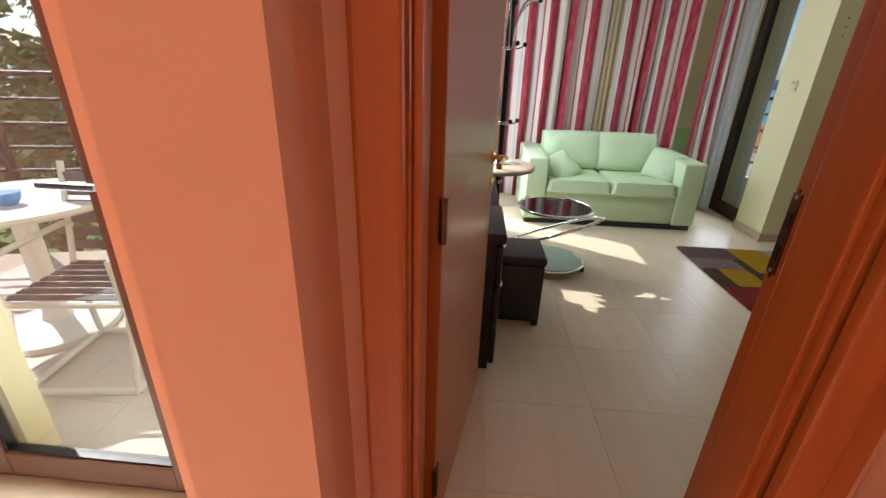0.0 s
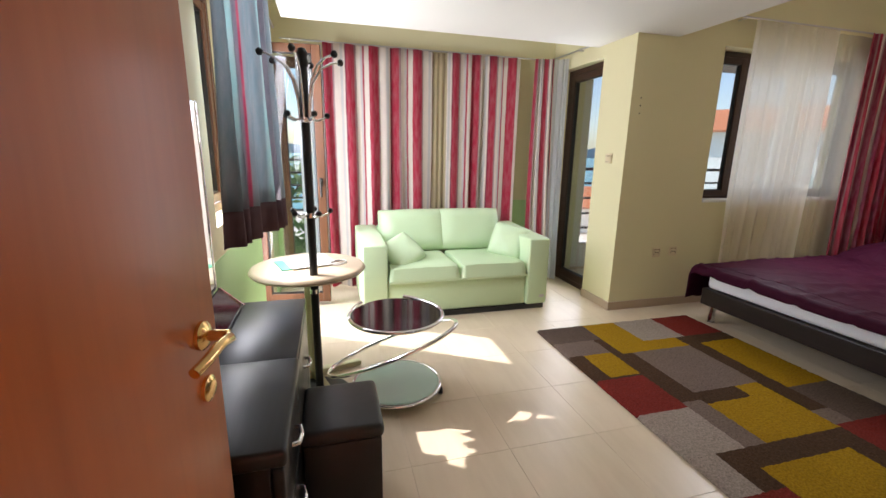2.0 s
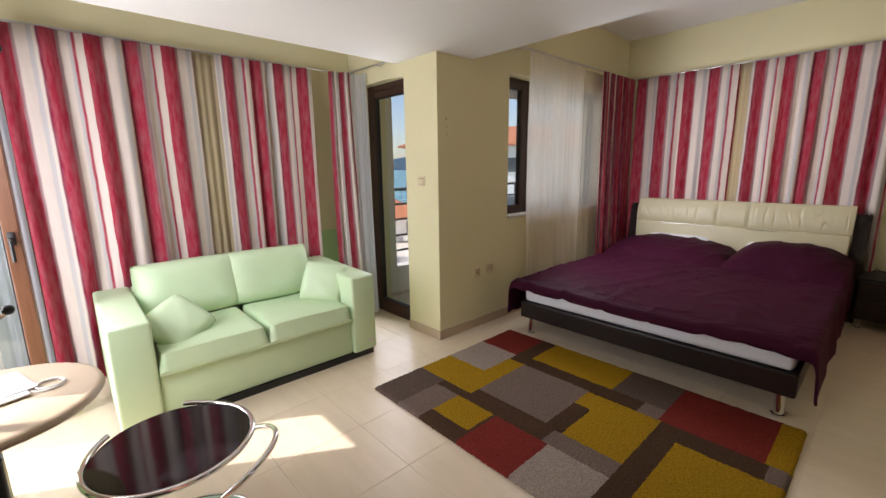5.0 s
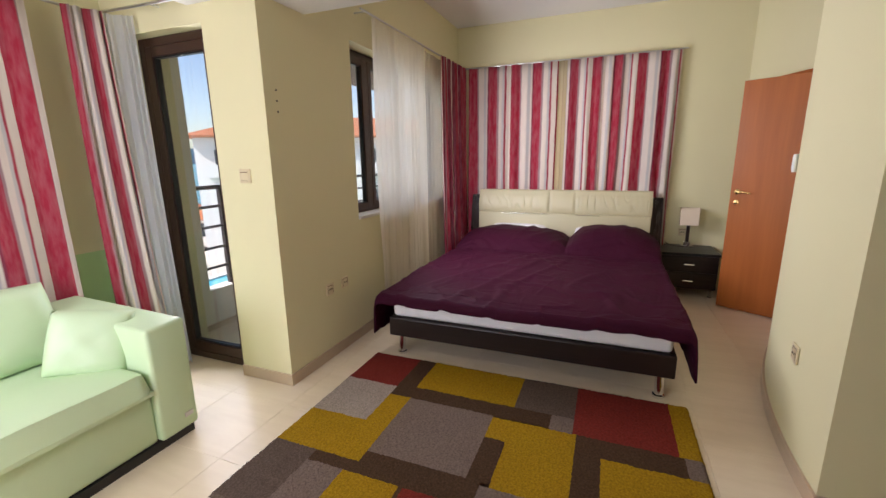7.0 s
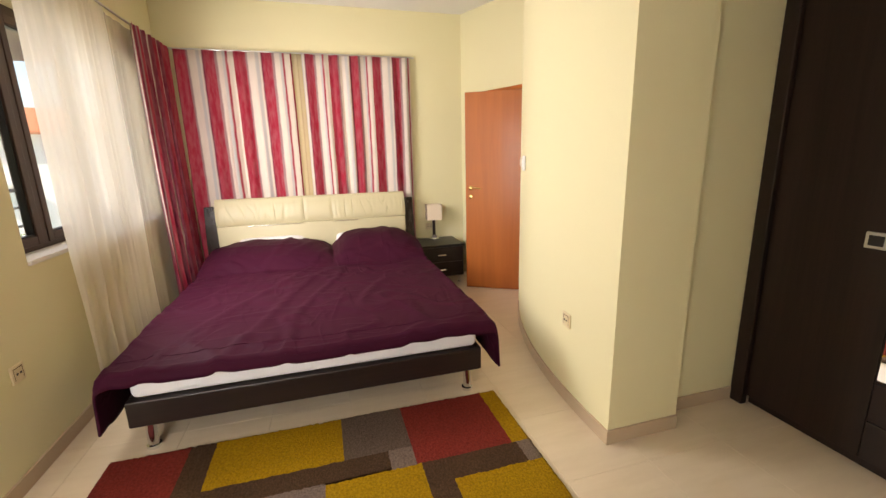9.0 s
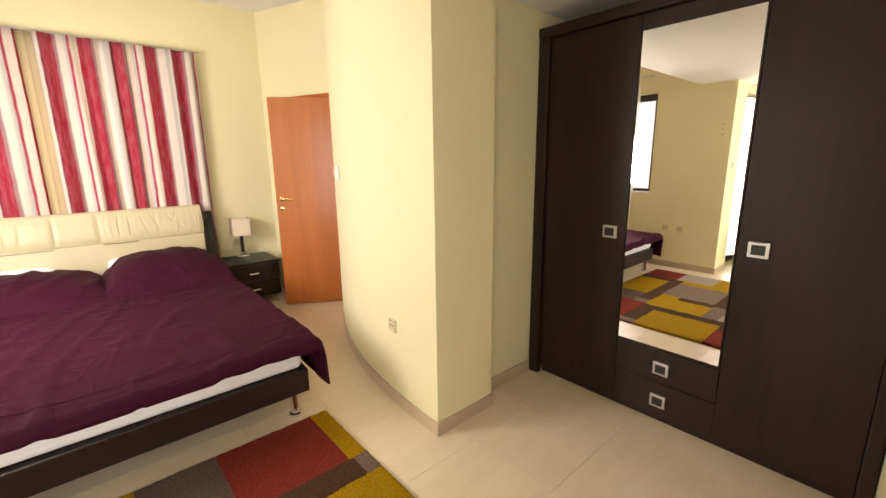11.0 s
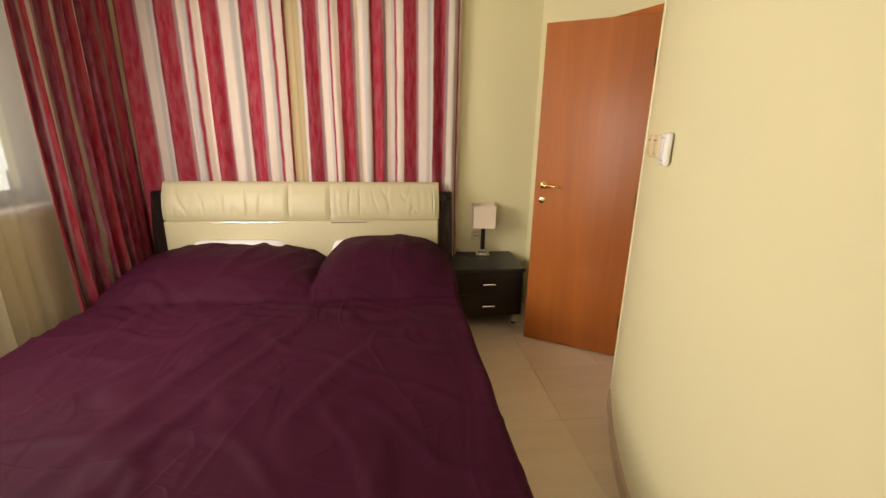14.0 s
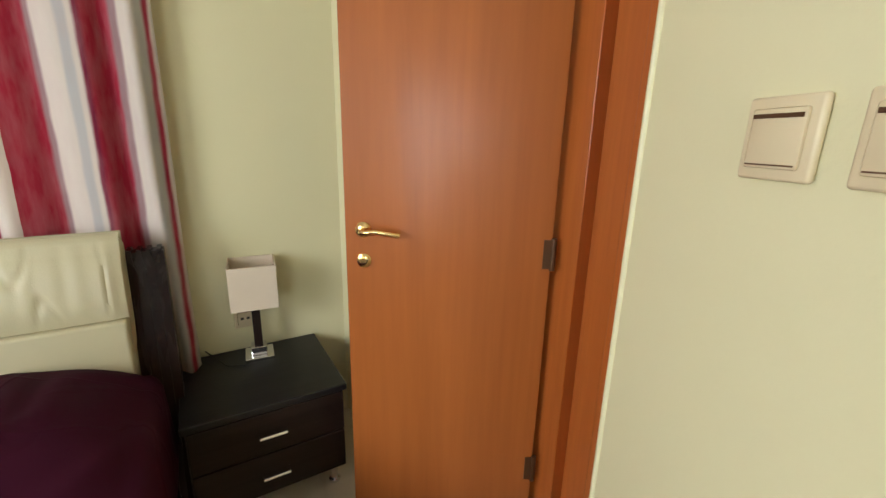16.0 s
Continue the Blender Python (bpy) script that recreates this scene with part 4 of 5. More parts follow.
def make_wardrobe():
    ob = thing("wardrobe", "tall dark wenge wardrobe with a mirror door", "wardrobe")
    f = 1.045
    part("body", boxm(1.88, 3.50, 0.445, f - 0.02, 0.06, 2.14, 0.002), WENGE, ob)
    part("plinth", boxm(1.90, 3.48, 0.47, f - 0.045, 0, 0.0595), WENGE, ob)
    part("cornice", boxm(1.855, 3.545, 0.445, f + 0.03, 2.141, 2.20, 0.008), WENGE, ob)
    for x0, x1 in ((1.855, 1.905), (3.47, 3.545)):
        part("side_post", boxm(x0, x1, f - 0.0195, f + 0.025, 0.0, 2.1405, 0.008), WENGE, ob)
    for x0, x1, hx in ((2.945, 3.468, 3.03), (1.907, 2.425, 2.345)):
        d = part("door", boxm(x0, x1, f - 0.019, f, 0.062, 2.138, 0.002), WENGE, ob)
        pull_square(d, hx, 1.045, f)
    d = part("mirror_door", boxm(2.428, 2.942, f - 0.019, f, 0.435, 2.138, 0.002), WENGE, ob)
    part("mirror", boxm(2.435, 2.935, f + 0.0005, f + 0.004, 0.45, 2.06), MIRROR, d, "tall mirror")
    for z0, z1, hz in ((0.25, 0.43, 0.335), (0.062, 0.245, 0.145)):
        d = part("drawer", boxm(2.428, 2.942, f - 0.019, f, z0, z1, 0.002), WENGE, ob)
        pull_square(d, 2.69, hz, f)
    return ob


make_wardrobe()


# ---- sofa corner ----
def make_sofa():
    ob = thing("sofa", "mint green leather two-seat sofa with box arms", "sofa")
    x0, x1, y0, y1 = 1.31, 2.94, 4.85, 5.74
    part("plinth", boxm(x0 + 0.02, x1 - 0.02, y0 + 0.02, y1, 0, 0.045), BLACK, ob)
    for a, b in ((x0, x0 + 0.20), (x1 - 0.20, x1)):
        bm = boxm(a, b, y0, y1, 0.046, 0.645, 0.02, 3)
        for v in bm.verts:
            v.co.z += 0.006 * noise.noise(v.co * 3) + (0.02 * (v.co.y - y0) / (y1 - y0) if v.co.z > 0.4 else 0)
        part("armrest", bm, MINT, ob, smooth=40)
    part("front_panel", boxm(x0 + 0.201, x1 - 0.201, y0 + 0.03, y0 + 0.14, 0.046, 0.315, 0.015, 3), MINT, ob, smooth=40)
    part("base", boxm(x0 + 0.201, x1 - 0.201, y0 + 0.141, y1 - 0.01, 0.046, 0.30), MINT, ob)
    part("back_frame", boxm(x0 + 0.201, x1 - 0.201, y1 - 0.16, y1, 0.301, 0.66, 0.02, 3), MINT, ob, smooth=40)
    mid = (x0 + x1) / 2
    for a, b, sd in ((x0 + 0.205, mid - 0.002, 1), (mid + 0.002, x1 - 0.205, 2)):
        bm = bmesh.new()

        def fn(u, v):
            x, y = a + (b - a) * u, y0 - 0.005 + 0.64 * v
            e = (1 - (2 * u - 1) ** 26) * (1 - (2 * v - 1) ** 30)
            return Vector((x, y, 0.335 + 0.105 * max(0, e) ** 0.5 + 0.012 * math.sin(math.pi * u) * math.sin(math.pi * v) + 0.006 * noise.noise(Vector((x * 6, y * 6, sd)))))
        grid(bm, 24, 24, fn)
        box(bm, a, b, y0 - 0.003, y0 + 0.635, 0.316, 0.337)
        part("seat_cushion", bm, MINT, ob, smooth=50)
        m = Matrix.Translation(((a + b) / 2 + (0.02 if sd == 1 else -0.03), y1 - 0.20, 0.625)) @ Euler((radians(72), 0, radians(3 if sd == 1 else -3))).to_matrix().to_4x4()
        part("back_cushion", cushion(bmesh.new(), b - a + 0.045, 0.42, 0.21, m, 0.35, 26, sd), MINT, ob, smooth=70)
    part("badge", boxm(x1 - 0.075, x1 - 0.03, y0 - 0.004, y0 + 0.001, 0.11, 0.135, 0.001), STEEL, ob)
    return ob


make_sofa()
for at, rot, sd in (((1.67, 5.13, 0.515), (38, -18, 34), 5), ((2.68, 5.17, 0.565), (68, 10, -42), 6)):
    m = Matrix.Translation(at) @ Euler([radians(a) for a in rot]).to_matrix().to_4x4()
    tagged(link_mesh("throw_cushion", cushion(bmesh.new(), 0.34, 0.32, 0.13, m, 0.6, 18, sd), MINT, smooth=70), "mint green leather scatter cushion on the sofa", "cushion", "scatter cushions")


def ring(c, r, n=48, tilt=None):
    m = Matrix.Translation(c) @ (tilt or Matrix())
    return [m @ Vector((r * math.cos(2 * math.pi * i / n), r * math.sin(2 * math.pi * i / n), 0)) for i in range(n)]


def disc(bm, c, r, h, n=48):
    return lathe(bm, [(r - 0.003, 0), (r, 0.003), (r, h - 0.003), (r - 0.003, h)], c, n)


def make_glass_table():
    ob = thing("coffee_table", "two-tier round glass coffee table with chrome spiral frame", "coffee table")
    ct, cb = Vector((1.425, 3.90, 0.445)), Vector((1.415, 3.83, 0.06))
    part("tabletop", disc(bmesh.new(), ct, 0.256, 0.008), BLACKGLASS, ob, "smoked black glass top")
    part("shelf", disc(bmesh.new(), cb, 0.238, 0.008), FROST, ob, "frosted green glass shelf")
    # the upper rim is open at the back, its two ends lift a little
    arcp = []
    for i in range(61):
        a = radians(72 - 300 * i / 60)
        lift = 0.014 * max(0.0, abs(i - 30) / 30 - 0.8) / 0.2
        arcp.append(ct + Vector((0.266 * math.cos(a), 0.266 * math.sin(a), 0.003 + lift)))
    part("rim", tube(bmesh.new(), arcp, 0.0105, 10), CHROME, ob, smooth=60)
    part("rim", tube(bmesh.new(), ring(cb + Vector((0, 0, -0.004)), 0.248), 0.0105, 10, True), CHROME, ob, smooth=60)
    # the leaning hoop that carries the top
    pts = []
    for i in range(64):
        a = 2 * math.pi * i / 64
        u, v = 0.385 * math.cos(a), 0.262 * math.sin(a)
        pts.append(Vector((1.385 + 0.836 * u + 0.549 * v, 3.875 - 0.549 * u + 0.836 * v, 0.253 + 0.193 * math.cos(a))))
    part("hoop", tube(bmesh.new(), pts, 0.011, 10, True), CHROME, ob, smooth=60)
    for a in (100, 215, 340):
        x, y = cb.x + 0.25 * math.cos(radians(a)), cb.y + 0.25 * math.sin(radians(a))
        bm = tube(bmesh.new(), [(x - 0.011, y, 0.022), (x + 0.011, y, 0.022)], 0.0218, 14)
        tube(bm, [(x, y, 0.03), (x, y, 0.055)], 0.008, 8)
        part("caster", bm, BLACK, ob, "black caster", smooth=40)
    return ob


make_glass_table()


def make_round_table():
    ob = thing("round_table", "round beige dining table on a cream pedestal", "table", (0.95, 4.11, 0))
    part("tabletop", lathe(bmesh.new(), [(0.29, 0), (0.312, 0.006), (0.322, 0.02), (0.316, 0.034), (0.30, 0.04)], (0, 0, 0.67), 48), BEIGETOP, ob, smooth=50)
    part("column", lathe(bmesh.new(), [(0.045, 0.05), (0.035, 0.10), (0.032, 0.60), (0.06, 0.66), (0.06, 0.6698)], (0, 0, 0), 20), CREAMPAINT, ob, smooth=50)
    for a in (20, 110, 200, 290):
        c, s = math.cos(radians(a)), math.sin(radians(a))
        bm = bmesh.new()
        box(bm, 0.02, 0.30, -0.024, 0.024, 0, 0.05, 0.008)
        for v in bm.verts:
            v.co.z *= 1 - 0.45 * max(0, (v.co.x - 0.05) / 0.25)
        bmesh.ops.transform(bm, matrix=pose(0, 0, 0, 0, 0, a), verts=bm.verts)
        part("foot", bm, CREAMPAINT, ob, smooth=40)
    return ob


make_round_table()
doc = thing("brochure", "green and white printed brochures lying on the table", "brochure", (0.93, 4.14, 0.7102), 18)
part("cover", boxm(-0.15, 0.02, -0.10, 0.12, 0, 0.006, 0.001), GREENCARD, doc)
part("sheet", boxm(-0.10, 0.12, -0.115, 0.11, 0.0062, 0.012, 0.001), PAPER, doc)
part("sheet", boxm(-0.06, 0.15, -0.08, 0.13, 0.0122, 0.016, 0.001), PAPER, doc)
for i in range(7):
    part("text_line", boxm(-0.035, 0.115 - 0.02 * (i % 3), -0.05 + 0.022 * i, -0.044 + 0.022 * i, 0.0161, 0.0164), STRAPGREY, doc)
cab = tagged(link_mesh("cable", tube(bmesh.new(), ring((1.12, 4.12, 0.714), 0.045, 24) + ring((1.125, 4.122, 0.719), 0.038, 24), 0.0035, 6), WHITEPLASTIC, smooth=60), "white cable coiled on the round table", "cable")


def make_coat_rack():
    ob = thing("coat_rack", "black coat rack with curved chrome arms and ball hooks", "coat rack", (0.985, 3.90, 0))
    part("base", lathe(bmesh.new(), [(0.17, 0), (0.17, 0.012), (0.14, 0.022), (0.03, 0.03), (0.022, 0.05)], (0, 0, 0), 32), BLACK, ob, smooth=40)
    part("pole", tube(bmesh.new(), [(0, 0, 0.03), (0, 0, 1.0), (0, 0, 1.74)], 0.021, 16), BLACK, ob, smooth=40)
    part("finial", lathe(bmesh.new(), [(0.020, 1.7402), (0.026, 1.745), (0.028, 1.77), (0.022, 1.785), (0.026, 1.80), (0.018, 1.825), (0.004, 1.83)], (0, 0, 0), 16), BLACK, ob, smooth=60)
    for z in (0.62, 1.03, 1.50):
        part("collar", lathe(bmesh.new(), [(0.0212, z - 0.014), (0.025, z - 0.012), (0.025, z + 0.012), (0.0212, z + 0.014)], (0, 0, 0), 16), CHROME, ob, smooth=40)
    for i in range(6):
        a = radians(20 + 60 * i)
        c, s = math.cos(a), math.sin(a)
        r0 = 0.024
        pts = [(r0 * c, r0 * s, 1.50), (0.032 * c, 0.032 * s, 1.60), (0.05 * c, 0.05 * s, 1.68), (0.09 * c, 0.09 * s, 1.745), (0.14 * c, 0.14 * s, 1.775), (0.185 * c, 0.185 * s, 1.785)]
        h = part("hook", tube(bmesh.new(), pts, 0.006, 8), CHROME, ob, smooth=60)
        part("knob", ball(bmesh.new(), (0.19 * c, 0.19 * s, 1.785), 0.017, 10), BLACK, h, smooth=180)
    for z, rr, k in ((1.51, 0.105, 5), (1.035, 0.10, 5)):
        for i in range(k):
            a = radians(8 + 360 / k * i)
            c, s = math.cos(a), math.sin(a)
            pts = [(0.023 * c, 0.023 * s, z), (0.055 * c, 0.055 * s, z - 0.012), (0.085 * c, 0.085 * s, z - 0.002), (rr * c, rr * s, z + 0.012)]
            h = part("hook", tube(bmesh.new(), pts, 0.006, 8), CHROME, ob, smooth=60)
            part("knob", ball(bmesh.new(), (rr * c, rr * s, z + 0.014), 0.015, 10), BLACK, h, smooth=180)
    return ob


make_coat_rack()


def make_dresser():
    ob = thing("dresser", "black ash dresser with curved drawer fronts", "dresser")
    x0, x1, y0, y1, h = 0.60, 0.955, 2.53, 3.60, 0.66
    part("body", boxm(x0, x1 - 0.03, y0 + 0.01, y1, 0.0, h, 0.003), BLACKTOP, ob)
    part("top", boxm(x0, x1, y0 + 0.45, y1 + 0.005, h + 0.0002, h + 0.025, 0.006), BLACKTOP, ob, smooth=40)
    part("raised_top", boxm(x0, x1 + 0.01, y0 - 0.005, y0 + 0.449, h + 0.0002, h + 0.045, 0.012, 3), BLACKTOP, ob, smooth=40)
    for ya, yb, k in ((y0 + 0.012, y0 + 0.45, 3), (y0 + 0.455, y1 - 0.01, 2)):
        for i in range(k):
            z0, z1 = 0.03 + (h - 0.04) * i / k, 0.03 + (h - 0.04) * (i + 1) / k - 0.006
            d = part("drawer", boxm(x1 - 0.0295, x1, ya, yb, z0, z1, 0.008, 3), BLACKTOP, ob, smooth=40)
            ym, zm = (ya + yb) / 2, (z0 + z1) / 2 + 0.03
            pts = [(x1, ym - 0.04, zm), (x1 + 0.018, ym - 0.036, zm), (x1 + 0.024, ym, zm), (x1 + 0.018, ym + 0.036, zm), (x1, ym + 0.04, zm)]
            part("pull", tube(bmesh.new(), pts, 0.007, 8), CHROME, d, "chrome bow pull", smooth=60)
    return ob


make_dresser()
mir = thing("wall_mirror", "large chrome-edged wall mirror standing on the black dresser", "mirror")
part("glass", boxm(0.592, 0.600, 2.60, 3.535, 0.785, 1.53, 0.003), MIRROR, mir)
part("edge_strip", boxm(0.5825, 0.603, 3.5352, 3.556, 0.775, 1.532, 0.004), CHROME, mir, "chrome edge strip")
part("edge_strip", boxm(0.5825, 0.603, 2.60, 3.535, 0.772, 0.7848, 0.003), BLACK, mir, "black lower edge")
part("backing", boxm(0.5845, 0.5915, 2.60, 3.535, 0.72, 1.52), BLACK, mir)
# slanted black foot under the glass, with a chrome lip
def slant(x0, z0, x1, z1, ya, yb, t):
    bm = bmesh.new()
    prof = [(x0, z0), (x0 + t, z0), (x1 + t, z1), (x1, z1)]
    A = [bm.verts.new((x, ya, z)) for x, z in prof]
    B = [bm.verts.new((x, yb, z)) for x, z in prof]
    bm.faces.new(A)
    bm.faces.new(B[::-1])
    for q in range(4):
        bm.faces.new((A[q], B[q], B[(q + 1) % 4], A[(q + 1) % 4]))
    return bm
part("foot_panel", slant(0.605, 0.770, 0.685, 0.6865, 2.60, 3.556, 0.008), BLACKGLASS, mir, "glossy black slanted foot panel")
part("lip", tube(bmesh.new(), [(0.694, 2.60, 0.691), (0.694, 3.556, 0.691)], 0.004, 8), BLACK, mir, smooth=60)
part("end_cap", slant(0.600, 0.775, 0.694, 0.6865, 3.5562, 3.566, 0.010), CHROME, mir, "chrome end cap")

pouf = thing("pouf", "black leatherette storage pouf with padded lid", "pouf")
part("body", boxm(0.96, 1.225, 2.96, 3.26, 0.025, 0.37, 0.006), BLACKLEATHER, pouf, smooth=40)
bm = boxm(0.95, 1.235, 2.95, 3.27, 0.3705, 0.425, 0.022, 3)
for v in bm.verts:
    if v.co.z > 0.40:
        v.co.z += 0.012 * (1 - ((v.co.x - 1.09) / 0.15) ** 2) * (1 - ((v.co.y - 3.11) / 0.17) ** 2)
part("lid", bm, BLACKLEATHER, pouf, smooth=60)
for x in (0.98, 1.205):
    for y in (2.98, 3.24):
        part("foot", boxm(x - 0.018, x + 0.018, y - 0.018, y + 0.018, 0, 0.0248), BLACK, pouf)

pic = thing("picture", "small dark framed relief picture hanging on the wall", "picture")
bm = bmesh.new()
for a in ((3.10, 3.14, 1.57, 1.77), (3.26, 3.30, 1.57, 1.77), (3.14, 3.26, 1.57, 1.61), (3.14, 3.26, 1.73, 1.77)):
    box(bm, 0.5815, 0.608, a[0], a[1], a[2], a[3], 0.004)
part("frame", bm, WENGE, pic, smooth=40)
bm = grid(bmesh.new(), 26, 26, lambda u, v: Vector((0.588 + 0.008 * noise.noise(Vector((u * 7, v * 7, 4))) * math.sin(math.pi * u) * math.sin(math.pi * v), 3.14 + 0.12 * u, 1.61 + 0.12 * v)))
part("relief", bm, STEEL, pic, "embossed silver relief", smooth=60)
part("hanger", tube(bmesh.new(), ring((0.59, 3.20, 1.785), 0.012, 12, Euler((0, radians(90), 0)).to_matrix().to_4x4()), 0.002, 6, True), BRONZE, pic)


# ---- sockets and switches ----
def plate(name, label, p, rz, kind):
    """A square wall plate; its face looks along -y of its own space."""
    ob = thing(name, label, "switch" if kind == "switch" else "socket", p, rz)
    part("plate", boxm(-0.042, 0.042, -0.010, -0.0005, -0.042, 0.042, 0.004, 3), IVORY, ob, smooth=40)
    if kind == "switch":
        part("rocker", boxm(-0.031, 0.031, -0.014, -0.0102, -0.03, 0.03, 0.003), IVORY, ob, smooth=40)
        part("slot", boxm(-0.028, 0.028, -0.0152, -0.0142, 0.020, 0.0245), BRONZE, ob)
        part("slot", boxm(-0.028, 0.028, -0.0150, -0.0142, -0.027, -0.0255), BRONZE, ob)
    else:
        part("well", lathe(bmesh.new(), [(0.024, 0), (0.024, 0.0015), (0.019, 0.0015), (0.019, 0.001)], (0, 0, 0), 20), IVORY, ob).matrix_basis = pose(0, -0.0102, 0, 90, 0, 0)
        part("slot", boxm(-0.029, 0.029, -0.0114, -0.0102, 0.026, 0.0295), BRONZE, ob)
        for x in (-0.029, 0.0275):
            part("slot", boxm(x, x + 0.0015, -0.0112, -0.0102, -0.028, 0.0258), BRONZE, ob)
        for x in (-0.0115, 0.0115):
            part("hole", boxm(x - 0.006, x + 0.006, -0.0128, -0.0122, -0.005, 0.005), BLACK, ob)
    return ob


plate("socket", "ivory wall socket low on the wall", (3.91, 4.676, 0.515), 0, "socket")
plate("socket", "ivory wall socket low on the wall", (4.09, 4.676, 0.52), 0, "socket")
plate("socket", "ivory wall socket behind the table lamp", (6.70, 2.07, 0.60), -90, "socket")
plate("light_switch", "ivory light switch on the pier", (3.465, 4.875, 1.335), -90, "switch")


def on_curve(x, z, name, label, kind):
    e = 0.01
    ang = math.degrees(math.atan2(curve_y(x + e) - curve_y(x - e), 2 * e))
    return plate(name, label, (x, curve_y(x) + 0.0005, z), 180 + ang, kind)


on_curve(3.85, 0.50, "socket", "ivory wall socket on the curved wall", "socket")
on_curve(5.055, 1.37, "light_switch", "ivory light switch beside the door", "switch")
on_curve(4.948, 1.37, "light_switch", "ivory light switch beside the door", "switch")
th = thing("thermostat", "white plastic room thermostat on the curved wall", "thermostat", (4.797, curve_y(4.797) + 0.0005, 1.364), 180 - 24)
part("housing", boxm(-0.052, 0.052, -0.022, -0.0005, -0.055, 0.055, 0.008, 3), WHITEPLASTIC, th, smooth=40)
part("front", boxm(-0.026, 0.026, -0.026, -0.0222, -0.036, 0.036, 0.002), WHITEPLASTIC, th)
for z in (-0.0375, 0.0375):
    part("slot", boxm(-0.028, 0.028, -0.0236, -0.0222, z - 0.0008, z + 0.0008), BLACK, th)
for z in (1.82, 1.76, 1.70):
    o = link_mesh("wall_plug", tube(bmesh.new(), [(3.56, 4.6765, z), (3.56, 4.674, z)], 0.006, 8), BLACK)
    tagged(o, "small dark screw hole plug in the wall", "wall plug", "wall plugs")


# ---- rug ----
RUGB = dict(
    brown=(0.080, 0.044, 0.024, 1), taupe=(0.20, 0.145, 0.118, 1), grey=(0.125, 0.088, 0.068, 1), sand=(0.38, 0.31, 0.26, 1),
    mustard=(0.38, 0.215, 0.008, 1), red=(0.22, 0.030, 0.022, 1))


def rug_mat(name, c):
    m = Mat("rug_" + name, c, 0.95)
    tuft = m.ramp(m.noise(95.0, detail=3, rough=0.6), [(0.36, (0, 0, 0, 1)), (0.64, (1, 1, 1, 1))])
    big = m.noise(7.0, detail=4)
    col = m.mix(tuft, tint(c, 0.68), tint(c, 1.25))
    m.base(m.mix(0.25, col, m.mix(big, tint(c, 0.75), tint(c, 1.2))))
    m.bump(m.noise(110.0, detail=4, rough=0.7), 0.9, 0.014)
    m.b.inputs["Specular IOR Level"].default_value = 0.1
    return m.m


RUGM = {k: rug_mat(k, c) for k, c in RUGB.items()}
rug = thing("rug", "deep-pile rug of mustard, red, taupe and brown rectangles", "rug")
X0, X1, Y0, Y1 = 2.60, 4.04, 2.355, 4.385
part("backing", boxm(X0 + 0.004, X1 - 0.004, Y0 + 0.004, Y1 - 0.004, 0.0005, 0.007), RUGM["brown"], rug)
PATCHES = [
    ("red", 3.66, X1, 4.02, Y1), ("sand", 3.29, 3.66, 4.02, Y1), ("mustard", 3.00, 3.29, 3.88, Y1), ("mustard", 3.29, 3.57, 3.88, 4.02),
    ("grey", X0, 3.00, 4.12, Y1), ("taupe", X0, 2.93, 3.92, 4.12), ("mustard", 2.71, 2.93, 3.63, 3.92), ("red", X0, 2.93, 3.26, 3.61),
    ("sand", X0, 2.93, 2.93, 3.26), ("taupe", 3.08, 3.57, 3.37, 3.88), ("brown", 2.93, 3.08, 3.30, 3.88), ("brown", 2.93, 3.00, 3.88, 4.12), ("brown", 3.08, 3.38, 3.26, 3.37),
    ("mustard", 3.06, 3.56, 2.93, 3.26), ("mustard", 3.38, 3.56, 3.26, 3.37), ("taupe", 2.93, 3.06, 2.93, 3.30),
    ("mustard", 3.69, X1, 3.28, 3.90), ("brown", 3.69, X1, 3.90, 4.02), ("brown", 3.57, 3.69, 3.07, 4.02), ("grey", 3.69, X1, 2.95, 3.28),
    ("taupe", 3.56, 3.69, 2.95, 3.07), ("red", 3.56, X1, 2.46, 2.95), ("mustard", 3.56, X1, Y0, 2.46), ("taupe", 3.42, 3.56, Y0, 2.44),
    ("brown", 2.75, 3.56, 2.81, 2.93), ("brown", 3.42, 3.56, 2.44, 2.81), ("mustard", 2.87, 3.42, Y0, 2.81), ("sand", X0, 2.75, 2.70, 2.93),
    ("red", X0, 2.87, Y0, 2.70), ("brown", 2.75, 2.87, 2.70, 2.81), ("brown", X0, 2.71, 3.61, 3.92), ("brown", 2.71, 2.93, 3.61, 3.63)]
for k, (c, x0, x1, y0, y1) in enumerate(PATCHES):
    nx, ny = max(2, int((x1 - x0) / 0.0125)), max(2, int((y1 - y0) / 0.0125))

    def fn(u, v):
        x, y = x0 + (x1 - x0) * u, y0 + (y1 - y0) * v
        e = min(x - X0, X1 - x, y - Y0, Y1 - y)
        jx, jy = 0.004 * noise.noise(Vector((x * 60, y * 60, 1))), 0.004 * noise.noise(Vector((x * 60, y * 60, 2)))
        return Vector((x + jx, y + jy, (0.020 if e > 0.004 else 0.004) + 0.005 * noise.noise(Vector((x * 75, y * 75, 4))) + 0.003 * noise.noise(Vector((x * 14, y * 14, 5)))))
    part("patch", grid(bmesh.new(), nx, ny, fn), RUGM[c], rug, smooth=180)



